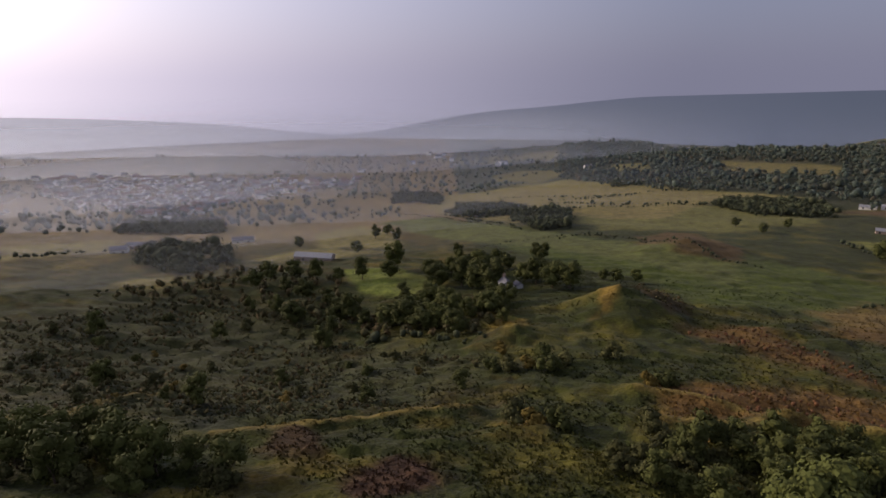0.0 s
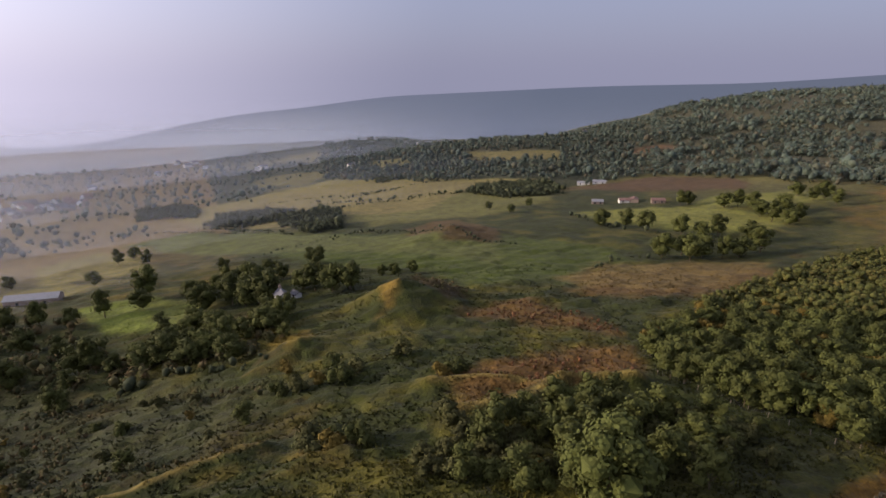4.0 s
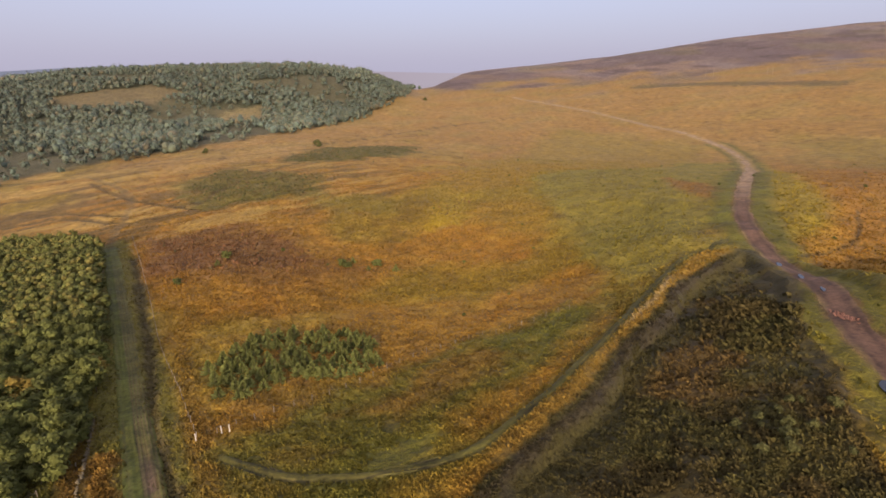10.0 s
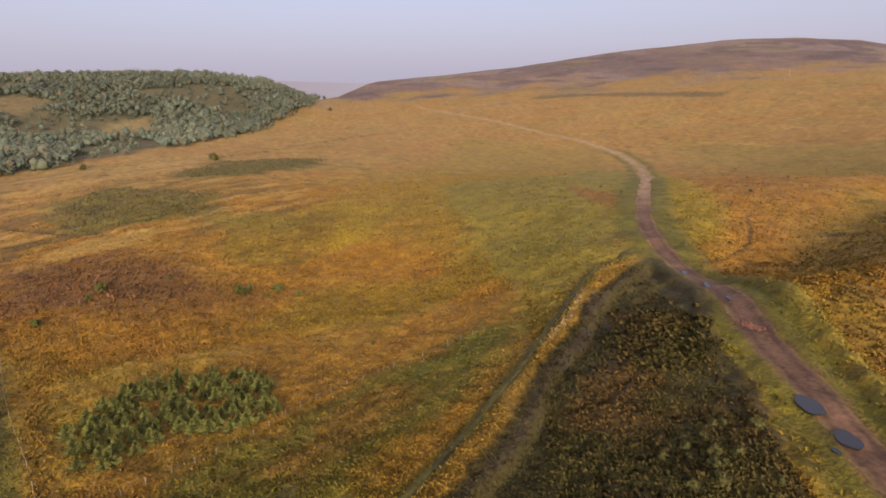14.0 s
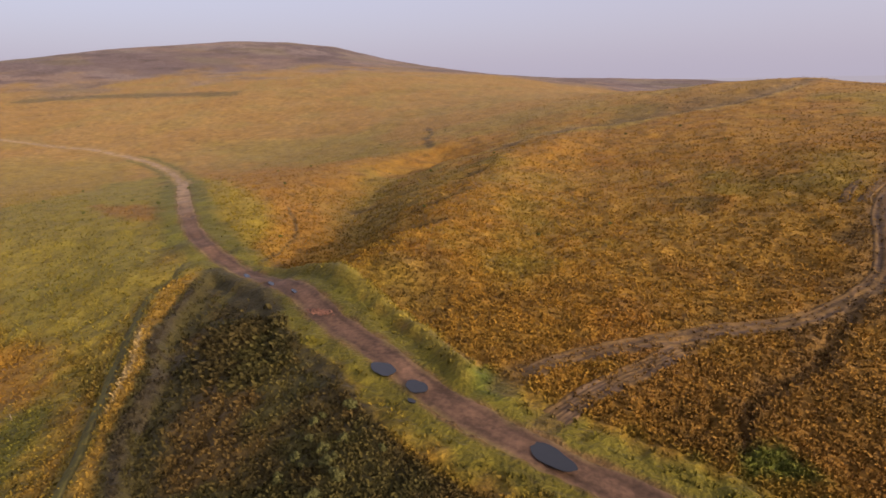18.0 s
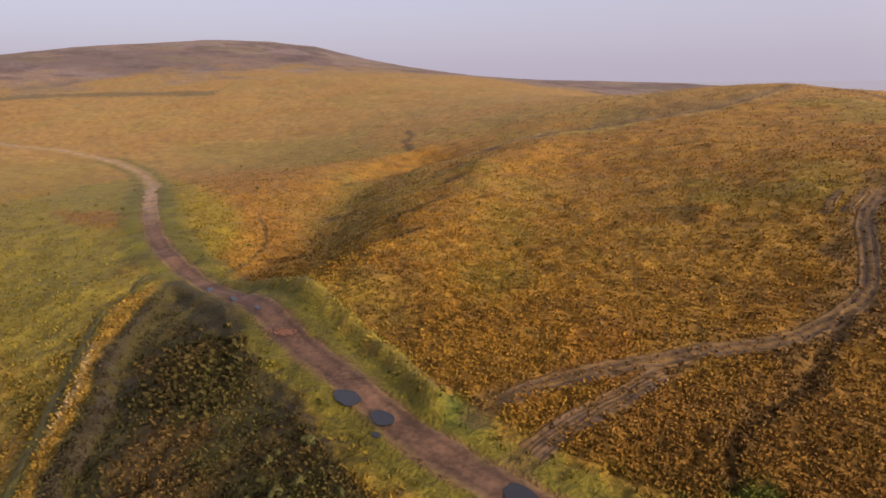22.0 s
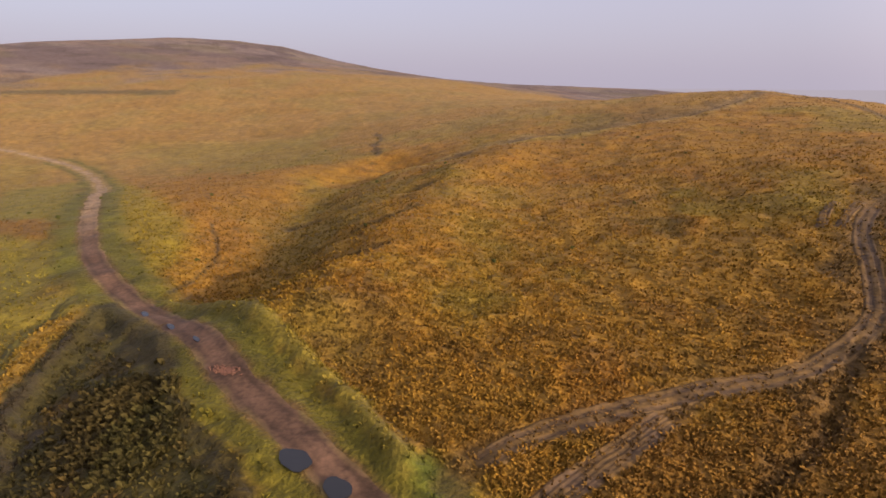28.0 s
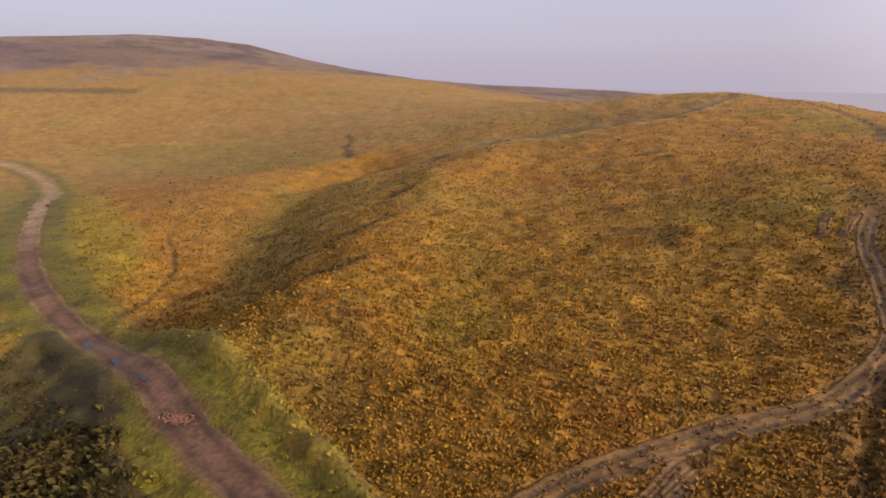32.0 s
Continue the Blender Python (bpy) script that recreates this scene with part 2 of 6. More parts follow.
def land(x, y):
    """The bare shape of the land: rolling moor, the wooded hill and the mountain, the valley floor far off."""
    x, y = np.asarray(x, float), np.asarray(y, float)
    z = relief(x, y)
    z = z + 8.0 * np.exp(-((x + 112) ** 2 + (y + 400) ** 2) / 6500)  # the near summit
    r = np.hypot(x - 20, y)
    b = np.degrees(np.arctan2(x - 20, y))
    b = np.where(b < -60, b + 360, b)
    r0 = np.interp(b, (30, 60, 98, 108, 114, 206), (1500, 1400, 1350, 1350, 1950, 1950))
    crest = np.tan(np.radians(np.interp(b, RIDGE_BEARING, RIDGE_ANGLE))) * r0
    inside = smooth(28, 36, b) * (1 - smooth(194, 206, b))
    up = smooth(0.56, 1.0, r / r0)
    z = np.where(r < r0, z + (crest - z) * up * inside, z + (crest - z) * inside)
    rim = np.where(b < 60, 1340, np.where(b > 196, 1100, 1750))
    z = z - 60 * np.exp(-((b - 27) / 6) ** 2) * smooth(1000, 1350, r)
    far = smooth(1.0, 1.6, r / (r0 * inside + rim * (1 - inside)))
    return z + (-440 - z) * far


def lattice(ix, iy, seed):
    h = np.sin(ix * 127.1 + iy * 311.7 + seed * 74.7) * 43758.5453
    return h - np.floor(h)


def value_noise(x, y, seed=0):
    ix, iy = np.floor(x), np.floor(y)
    u, v = x - ix, y - iy
    u, v = u * u * (3 - 2 * u), v * v * (3 - 2 * v)
    a, b = lattice(ix, iy, seed), lattice(ix + 1, iy, seed)
    c, d = lattice(ix, iy + 1, seed), lattice(ix + 1, iy + 1, seed)
    return (a + (b - a) * u) * (1 - v) + (c + (d - c) * u) * v


def fbm(x, y, size, seed=0, octaves=3):
    total, amp = 0.0, 0.5
    for k in range(octaves):
        total = total + amp * value_noise(x / size, y / size, seed + 7 * k)
        size, amp = size / 2.1, amp / 2
    return total / (1 - 0.5 ** octaves)


def line_distance(x, y, line, reach=18.0):
    """Distance to a polyline, as far as it is within reach, and how far along it the nearest point lies."""
    best, along = np.full(x.shape, 1e9), np.zeros(x.shape)
    pts = np.asarray(line, float)
    lo, hi = pts.min(0) - reach, pts.max(0) + reach
    near = np.flatnonzero((x > lo[0]) & (x < hi[0]) & (y > lo[1]) & (y < hi[1]))
    if not len(near):
        return best, along
    px, py = x[near], y[near]
    b, l, run = best[near], along[near], 0.0
    for k in range(0, len(pts) - 1, 8):
        piece = pts[k:k + 9]
        lo, hi = piece.min(0) - reach, piece.max(0) + reach
        sel = np.flatnonzero((px > lo[0]) & (px < hi[0]) & (py > lo[1]) & (py < hi[1]))
        if len(sel):
            qx, qy = px[sel], py[sel]
            bb, ll = b[sel], l[sel]
        for (ax, ay), (bx, by) in zip(piece.tolist(), piece[1:].tolist()):
            dx, dy = bx - ax, by - ay
            n = math.hypot(dx, dy) + 1e-9
            if len(sel):
                u = np.clip(((qx - ax) * dx + (qy - ay) * dy) / (n * n), 0, 1)
                d = np.hypot(qx - ax - u * dx, qy - ay - u * dy)
                closer = d < bb
                bb, ll = np.where(closer, d, bb), np.where(closer, run + u * n, ll)
            run += n
        if len(sel):
            b[sel], l[sel] = bb, ll
    best[near], along[near] = b, l
    return best, along


def inside_distance(x, y, poly, reach=40.0):
    """Signed distance to a closed outline, positive inside."""
    d, _ = line_distance(x, y, list(poly) + [poly[0]], reach)
    inn = np.zeros(x.shape, bool)
    xs, ys = [p[0] for p in poly], [p[1] for p in poly]
    near = np.flatnonzero((x >= min(xs)) & (x <= max(xs)) & (y >= min(ys)) & (y <= max(ys)))
    if not len(near):
        return -d
    px, py = x[near], y[near]
    hit = np.zeros(px.shape, bool)
    for (ax, ay), (bx, by) in zip(poly, list(poly[1:]) + [poly[0]]):
        cross = ((ay > py) != (by > py)) & (px < (bx - ax) * (py - ay) / ((by - ay) or 1e-9) + ax)
        hit ^= cross
    inn[near] = hit
    return np.where(inn, d, -d)


def curve(points, step=2.0):
    """A smooth line through a few points."""
    p = [Vector((a, b, 0)) for a, b in points]
    p = [p[0] * 2 - p[1]] + p + [p[-1] * 2 - p[-2]]
    out = []
    for k in range(1, len(p) - 2):
        n = max(2, int((p[k + 1] - p[k]).length / step))
        for j in range(n):
            t = j / n
            q = 0.5 * ((2 * p[k]) + (p[k + 1] - p[k - 1]) * t + (2 * p[k - 1] - 5 * p[k] + 4 * p[k + 1] - p[k + 2]) * t * t + (3 * p[k] - p[k - 1] - 3 * p[k + 1] + p[k + 2]) * t ** 3)
            out.append((q.x, q.y))
    return out + [(p[-2].x, p[-2].y)]


ROAD = curve([(-2, -40), (10, -44.5)] + [(22.5, -49.2), (30.3, -52.6), (39.8, -58.1), (51.0, -67.2), (64.2, -77.4), (80.7, -91.9), (100, -106), (120, -120), (142, -141), (176, -182)] + [(267, -294), (356, -377), (452, -416), (530, -426), (639, -444), (762, -449), (860, -442)], 2.0)
ROAD_NEAR = ROAD[:260]
SIDE_TRACK = curve([(33.0, -62.5), (29.9, -69.0), (22.0, -74.5), (13.6, -79.5), (4.3, -85.5), (-5.2, -89.8), (-12.8, -92.7), (-19.7, -97.7), (-26.5, -102.2), (-33.0, -110.3), (-38.0, -122.0), (-44.0, -138.5), (-53.0, -152.0), (-61.0, -160.0)])
SIDE_BRANCH = curve([(27.0, -56.0), (22.0, -63.3), (17.6, -67.7), (13.4, -72.6), (9.7, -77.3), (3.8, -83.8)])
SIDE_SPUR = curve([(3.4, -57.5), (1.1, -65.6), (-1.6, -70.4), (-6.4, -74.8), (-11.7, -79.8), (-16.9, -87.7), (-21.9, -94.7), (-26.3, -101.6)])
CREST_TRACK = curve([(-100, -364), (-64, -325), (-20, -311), (24, -302), (63, -263)])
CREST_EDGE = curve([(-99, -355), (-66, -317), (-20, -302), (24, -292), (60, -255), (84, -236)])
CREST_RIM = curve([(-106, -372), (-121, -355), (-132, -341), (-129, -296), (-118, -260), (-104, -232)])
STREAM = curve([(101, -77), (97.4, -70.5), (94, -69.2), (91.4, -71.0), (89.9, -66.9), (88.0, -60.0), (83, -51)], 1.0)
STREAM_BANK = curve([(109, -106), (105, -91), (97.7, -72.0), (90.5, -63.7), (83.9, -49.4), (72.3, -34.2), (67.0, -23.8), (64.1, -17.1)] + [(58, -6)])
SHORT_TURF = [(113, -70), (119, -113), (140, -143), (200, -215), (300, -320), (330, -300), (260, -130), (170, -92)]
HOLLOW = STREAM_BANK[::4] + [(46, 8), (14, -27), (31, -40)] + [(43.6, -46.4), (50.2, -53.5), (57.6, -60.7), (71.8, -72.6), (85.7, -90.3)]
STRIP = curve([(112, -97), (112, -88), (95.0, -62.6), (89.2, -51.5), (79.5, -36.7), (71.0, -23.0), (65.7, -15.1)])
RUTS = curve([(120, -112), (116, -102), (115, -91), (100.1, -65.0), (87.7, -46.4), (76.6, -27.6), (70.4, -15.0), (68.6, -8.0), (69.5, -1.0), (73.0, 5.0), (77.5, 11.8), (85.2, 17.5), (90.7, 22)])
RUSH_BAND = curve([(164, 27.5), (141, 29.5), (115, 26.5), (91, 23.5), (70, 21)])
WALL_RUSHES = curve([(98, 38.2), (84, 35.5), (70, 33.5), (58, 31.5)])
MUD_LANE = curve([(45, 21)] + [(61.3, 25.3), (71.9, 28.0), (90.9, 31.6), (111.6, 35.6), (131, 39), (164, 45), (207, 53), (270, 64), (364, 69), (454, 106)])
PLOUGHED = MUD_LANE[26:52]
LANE_DITCH = curve([(48, 17)] + [(63.1, 21.4), (80.9, 26.3), (106.4, 31.9), (139, 36), (171, 41), (227, 50)])
MOOR_DITCH = curve([(120, -164), (107, -144), (103, -124), (102, -111)])
BANK_LINE = curve([(97, -109), (80.6, -101.7), (65.5, -90.7), (53.0, -80.2), (44.9, -72.1), (38.0, -64.2)])
SPUR = curve([(34, -263), (52, -215), (56, -163), (59, -128), (62.9, -103.0)])
SWALE = curve([(92, -277), (105, -252), (109, -209), (98, -157), (90, -126)])
DENT = [(50.8, -87.6)][0]
SLOPE_BANKS = [curve([(-83.3, 89.2), (-74.4, 91.1), (-73.7, 97.9), (-74, 109), (-67, 117)]), curve([(-42.2, 86.8), (-30.1, 88.6), (-20.1, 91.9), (-7.0, 92.2), (5.1, 93.3)]), curve([(39.9, 84.4), (50.9, 82.3), (63.4, 86.2), (69.8, 83.5), (75.0, 79.9)]), curve([(39.4, 97.9), (50.5, 93.1), (61.8, 85.8), (75.7, 79.4)])]
WALL_LINE = curve([(112.9, 42.0), (92.0, 39.8), (77.4, 38.7), (63.4, 37.7)] + [(52, 36.5)])
FOREST = [(257, 745), (353, 708), (375, 505), (390, 430), (425, 360), (436, 249)] + [(436, 239), (443, 197), (494, 125), (565, 32), (687, -75), (787, -168), (968, -284)] + [(1290, -420), (1500, -250), (1560, 500), (900, 1150), (380, 1250)]
VALLEY_WOOD = [(174, 797), (205, 706), (238, 625), (266, 574), (318, 544), (339, 474), (336, 420), (430, 400), (600, 520), (900, 950), (580, 1006), (500, 1120), (396, 1170), (275, 1260)]
PEAK, KNOLL = [(55, 160)][0], [(20, 142)][0]
SHOULDER = [(69, 164)][0]
HEATH_KNOLL = [(131, 282)][0]


SHEET_GRID = []


def sheet_z(x, y):
    """Height of the finished ground sheet under one point."""
    angles, radii, heights = SHEET_GRID
    a = (math.atan2(x - 20, y) - angles[0]) % (2 * math.pi) + angles[0]
    r = math.hypot(x - 20, y)
    j = min(max(int(np.searchsorted(angles, a)) - 1, 0), len(angles) - 2)
    i = min(max(int(np.searchsorted(radii, r)) - 1, 0), len(radii) - 2)
    u = min(max((a - angles[j]) / (angles[j + 1] - angles[j]), 0), 1)
    v = min(max((r - radii[i]) / (radii[i + 1] - radii[i]), 0), 1)
    low = heights[i, j] * (1 - u) + heights[i, j + 1] * u
    high = heights[i + 1, j] * (1 - u) + heights[i + 1, j + 1] * u
    return float(low * (1 - v) + high * v)


def clear_of_tracks(x, y):
    """0 on the tracks, 1 on the rough grass beside them."""
    w = np.ones(len(x))
    for line, half in ((ROAD, 3.5), (SIDE_TRACK, 2.2), (SIDE_BRANCH, 2.0), (MUD_LANE, 3.2), (RUTS, 1.2)):
        d, _ = line_distance(x, y, line)
        w = np.minimum(w, smooth(half, half + 2.5, d))
    return w


def drained(bearing, r):
    """Where shallow drains cut the far moor."""
    b = bearing % 360
    return smooth(76, 88, b) * (1 - smooth(190, 200, b)) * smooth(240, 300, r) * (1 - smooth(800, 1100, r)) * np.where(b > 112, smooth(430, 520, r) * 0.6, 1.0)


def ground_z(x, y):
    """The surface that things stand on: the land with its mounds, hollows, ruts and tussocks."""
    shape = np.shape(x)
    if not shape and SHEET_GRID:
        return sheet_z(float(x), float(y))
    x, y = np.atleast_1d(np.asarray(x, float)).ravel(), np.atleast_1d(np.asarray(y, float)).ravel()
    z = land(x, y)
    r = np.hypot(x - 20, y)
    near = 1 - smooth(250, 600, r)
    z = z + (fbm(x, y, 34, 3) - 0.5) * 3.0 * smooth(60, 160, r)
    z = z + (fbm(x, y, 5.5, 11) - 0.5) * 0.8 * near + (fbm(x, y, 2.0, 5, 2) - 0.5) * 0.95 * clear_of_tracks(x, y) * (1 - smooth(140, 300, r))
    bear_n = np.degrees(np.arctan2(x - 20, y))
    slope_n = smooth(76, 62, bear_n) * smooth(-60, -48, bear_n) * (1 - smooth(240, 360, r)) * smooth(60, 85, r)
    z = z + slope_n * ((fbm(x * 0.42 + y * 0.12, y, 3.6, 17, 2) - 0.5) * 1.7 + np.abs(fbm(x * 0.6, y, 9, 19) - 0.5) * 2.2)
    moor_n = smooth(74, 86, bear_n % 360) * smooth(80, 120, r) * (1 - smooth(420, 640, r))
    z = z + moor_n * ((fbm(x, y, 7.0, 27, 3) - 0.5) * 1.5)
    drain = np.abs(fbm(x, y, 55, 33, 3) - 0.5) / 0.03
    z = z - 1.5 * np.exp(-drain ** 2) * drained(bear_n, r) * clear_of_tracks(x, y)
    for line in PEAT_LINES:
        d, _ = line_distance(x, y, line)
        z = z - 0.9 * np.exp(-((d + (fbm(x, y, 6, 28) - 0.5) * 3) / 1.7) ** 2)
    # spoil mounds
    for (mx, my), h, a, b, turn in ((PEAK, 9.5, 11, 16, 0.5), (SHOULDER, 5.5, 9, 12, 0.3), (KNOLL, 4.5, 10, 7, 0.2), (HEATH_KNOLL, 7.0, 26, 16, 0.3)):
        u = (x - mx) * math.cos(turn) + (y - my) * math.sin(turn)
        v = (y - my) * math.cos(turn) - (x - mx) * math.sin(turn)
        q = np.hypot(u / a, v / b)
        z = z + h * np.where(q < 1.6, np.maximum(0, 1 - q / 1.6) ** 1.25, 0) * (0.85 + 0.3 * fbm(x, y, 5, 2))
    # the shaded hollow by the stream
    d = inside_distance(x, y, HOLLOW)
    e, _ = line_distance(x, y, STREAM_BANK, 40)
    z = z - 2.0 * smooth(0, 2.4, d) * np.exp(-(e / 19) ** 2) * (0.85 + 0.3 * fbm(x, y, 6, 4))
    d, _ = line_distance(x, y, STRIP)
    z = z + 0.9 * np.exp(-(d / 3.0) ** 2)
    # tracks, ruts and ditches
    for line, half, deep in ((ROAD, 3.1, 0.32), (SIDE_TRACK, 2.0, 0.25), (SIDE_BRANCH, 2.0, 0.25), (SIDE_SPUR, 1.2, 0.6), (MUD_LANE, 2.4, 0.2), (LANE_DITCH, 0.9, 0.7), (MOOR_DITCH, 0.6, 0.6), (CREST_TRACK, 4, 0.8)):
        d, _ = line_distance(x, y, line)
        z = z - deep * (1 - smooth(half * 0.55, half * 1.15, d + (fbm(x, y, 2.5, 9) - 0.5) * 1.4))
    for line, gap in ((MUD_LANE, 0.75), (RUTS, 0.9), (PLOUGHED, 0.1), (PLOUGHED, 1.5), (PLOUGHED, 2.4)):
        d, _ = line_distance(x, y, line)
        z = z - 0.28 * np.exp(-((d - gap) / 0.3) ** 2)
    d, _ = line_distance(x, y, BANK_LINE)
    z = z + 1.2 * np.exp(-(d / 1.5) ** 2) - 0.4 * np.exp(-((d - 3.6) / 1.6) ** 2)
    d, _ = line_distance(x, y, SWALE, 80)
    z = z - 7.5 * np.exp(-(d / 20) ** 2)
    d, _ = line_distance(x, y, SPUR, 80)
    z = z + 4.0 * np.exp(-(d / 16) ** 2)
    for px, py in ((6.3, -62.6), (4.7, -66.2), (2.4, -63.0)):
        z = z - 1.5 * np.exp(-(((x - px) / 0.8) ** 2 + ((y - py) / 1.7) ** 2))
    z = z - 1.8 * np.exp(-((x - DENT[0]) ** 2 + (y - DENT[1]) ** 2) / 55.0)
    for line in SLOPE_BANKS:
        d, _ = line_distance(x, y, line)
        z = z + 1.6 * np.exp(-(d / 2.4) ** 2)
    return z.reshape(shape) if shape else float(z[0])


# ---- what covers the ground ----
ORANGE, STRAW, RUST = (0.30, 0.158, 0.024), (0.34, 0.21, 0.045), (0.225, 0.098, 0.024)
OLIVE, GREEN, PASTURE = (0.210, 0.170, 0.026), (0.047, 0.057, 0.011), (0.088, 0.112, 0.021)
HEATHER, HOLLOW_SHADE, EARTH = (0.075, 0.040, 0.025), (0.062, 0.050, 0.020), (0.19, 0.115, 0.075)
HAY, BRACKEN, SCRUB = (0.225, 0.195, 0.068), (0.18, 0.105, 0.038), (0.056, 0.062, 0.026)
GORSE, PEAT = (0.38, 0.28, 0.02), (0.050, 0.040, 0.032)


def cover(x, y):
    n1, n2, n3 = fbm(x, y, 60, 21), fbm(x, y, 14, 31), fbm(x, y, 3.2, 41)
    c = np.zeros((len(x), 3))

    def lay(colour, weight):
        w = np.clip(weight, 0, 1)[:, None]
        c[:] = c * (1 - w) + np.array(colour)[None] * w

    def area(poly, colour, soft=4.0, rough=6.0, strength=1.0):
        d = inside_distance(x, y, poly, 40) + (n2 - 0.5) * rough * 2 + (n3 - 0.5) * rough * 0.8
        lay(colour, smooth(-soft, soft, d) * strength)

    def strip(line, colour, half, soft=0.8, rough=1.5, strength=1.0):
        d, _ = line_distance(x, y, line)
        lay(colour, (1 - smooth(half - soft, half + soft, d + (n3 - 0.5) * rough)) * strength)

    lay(ORANGE, np.ones(len(x)))
    lay(STRAW, smooth(0.42, 0.7, n1) * 0.38)
    lay(RUST, smooth(0.5, 0.75, n2) * 0.42)
    lay(OLIVE, smooth(0.5, 0.7, fbm(x, y, 38, 51)) * 0.6)
    lay(BRACKEN, smooth(0.55, 0.8, n3) * 0.35)
    # the valley side to the north is green pasture and rough ground
    b = np.degrees(np.arctan2(x - 20, y))
    r = np.hypot(x - 20, y)
    north = smooth(0, 1, (70 - b) / 14 + (n2 - 0.5)) * smooth(-95, -75, b)
    lay(GREEN, north)
    lay(OLIVE, north * smooth(0.5, 0.75, n2) * 0.4)
    lay((0.047, 0.054, 0.015), north * smooth(0.5, 0.7, n3) * 0.5)
    far_north = north * smooth(380, 520, r)
    lay(SCRUB, far_north)
    lay(HAY, far_north * smooth(0.52, 0.6, fbm(x, y, 120, 61)) * (0.7 - 0.45 * smooth(5, -8, b)))
    moor = smooth(66, 80, b % 360) * smooth(60, 90, r)
    lay((0.15, 0.085, 0.024), moor * smooth(0.58, 0.72, fbm(x * 0.55, y, 6.5, 101)) * 0.3)
    lay((0.36, 0.24, 0.06), moor * smooth(0.60, 0.75, fbm(x * 0.6, y, 8.0, 103)) * 0.2)
    drain = np.abs(fbm(x, y, 55, 33, 3) - 0.5) / 0.03
    lay((0.13, 0.082, 0.026), np.exp(-drain ** 2) * drained(b, r) * 0.45)
    lay((0.38, 0.26, 0.075), np.exp(-((drain - 2.2) / 0.8) ** 2) * drained(b, r) * 0.3)
    # thin streaks of rushes and bleached grass across the head of the lane
    streak = fbm((x * 0.98 + y * 0.2) * 5, y * 0.98 - x * 0.2, 42, 111)
    head = smooth(225, 270, x) * (1 - smooth(520, 640, x)) * smooth(-110, -40, y) * (1 - smooth(150, 240, y)) * smooth(60, 70, b)
    lay((0.125, 0.085, 0.034), head * smooth(0.56, 0.64, streak) * 0.75)
    lay((0.42, 0.29, 0.11), head * smooth(0.44, 0.36, streak) * 0.6)
    # far moor paler, less saturated with distance: haze put into the cover colour
    lay((0.36, 0.235, 0.105), smooth(72, 84, b % 360) * smooth(260, 480, r) * (0.25 + 0.35 * n1))
    # the mountain: heather and bleached grass, over a base greyed by painted haze
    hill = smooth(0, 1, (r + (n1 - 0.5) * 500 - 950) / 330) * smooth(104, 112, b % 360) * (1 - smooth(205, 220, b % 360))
    lay((0.200, 0.152, 0.125), hill)
    lay((0.105, 0.070, 0.062), hill * smooth(0.45, 0.58, fbm(x, y * 2.0, 150, 71)) * 0.6)
    lay((0.25, 0.165, 0.100), hill * smooth(0.5, 0.62, fbm(x * 0.6, y, 90, 73)) * 0.5)
    lay((0.080, 0.055, 0.050), hill * smooth(0.58, 0.66, fbm(x, y, 60, 76)) * 0.7)
    lay((0.19, 0.155, 0.06), hill * smooth(0.55, 0.7, fbm(x, y * 1.5, 130, 75)) * 0.4)
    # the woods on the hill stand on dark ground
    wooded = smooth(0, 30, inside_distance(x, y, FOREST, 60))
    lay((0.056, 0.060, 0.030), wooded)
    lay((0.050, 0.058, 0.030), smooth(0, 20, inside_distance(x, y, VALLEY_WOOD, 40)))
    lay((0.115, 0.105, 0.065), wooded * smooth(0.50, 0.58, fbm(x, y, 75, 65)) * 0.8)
    # fields of the valley
    area([(-51, 255), (-23, 257), (3, 207), (-10, 207), (-34, 218)], (0.20, 0.24, 0.05), 3, 2)
    area([(-98, 413), (-69, 452), (-33, 368), (-25, 315), (-78, 324)], HAY, 4, 3)
    area([(-107, 279), (-85, 325), (-28, 305), (-68, 282)], HAY, 4, 3)
    area([(-57, 469), (-12, 494), (80, 349), (148, 240), (177, 204), (150, 171), (89, 171), (85, 211), (58, 248), (26, 325)], PASTURE, 6, 5)
    area([(155, 267), (183, 213), (164, 154), (123, 151), (112, 196)], PASTURE, 6, 5)
    area([(-3, 691), (174, 777), (326, 490), (247, 518), (107, 577)], (0.25, 0.215, 0.07), 8, 8)
    area([(112, 490), (233, 488), (284, 424), (255, 366), (188, 343), (106, 362)], (0.17, 0.165, 0.05), 8, 8)
    area([(-250, 297), (-228, 366), (-190, 320), (-218, 257)], (0.22, 0.19, 0.07), 8, 8)
    area([(-143, 231), (-109, 261), (-101, 248), (-131, 222)], HAY, 4, 6)
    area([(236, 311), (309, 270), (313, 204), (268, 196), (239, 229), (232, 282)], (0.24, 0.24, 0.055), 5, 4)
    area([(342, 286), (387, 251), (371, 220), (313, 252), (299, 272)], (0.22, 0.22, 0.055), 5, 4)
    area([(143, 176), (182, 163), (212, 141), (166, 119), (123, 127), (110, 144)], BRACKEN, 6, 8, 0.8)
    area([(413, 823), (492, 680), (445, 605), (369, 725)], (0.20, 0.17, 0.06), 8, 8)
    area([(234, 836), (278, 895), (325, 865), (290, 772)], (0.22, 0.20, 0.075), 6, 6)
    area([(505, 567), (580, 580), (582, 528), (522, 500)], (0.17, 0.10, 0.05), 6, 8)
    area([(869, 17), (899, -39), (797, -37), (772, 18)], (0.23, 0.18, 0.095), 8, 6)
    area([(976, 241), (1046, 120), (984, 40), (894, 141), (899, 217)], (0.19, 0.145, 0.085), 10, 18, 0.8)
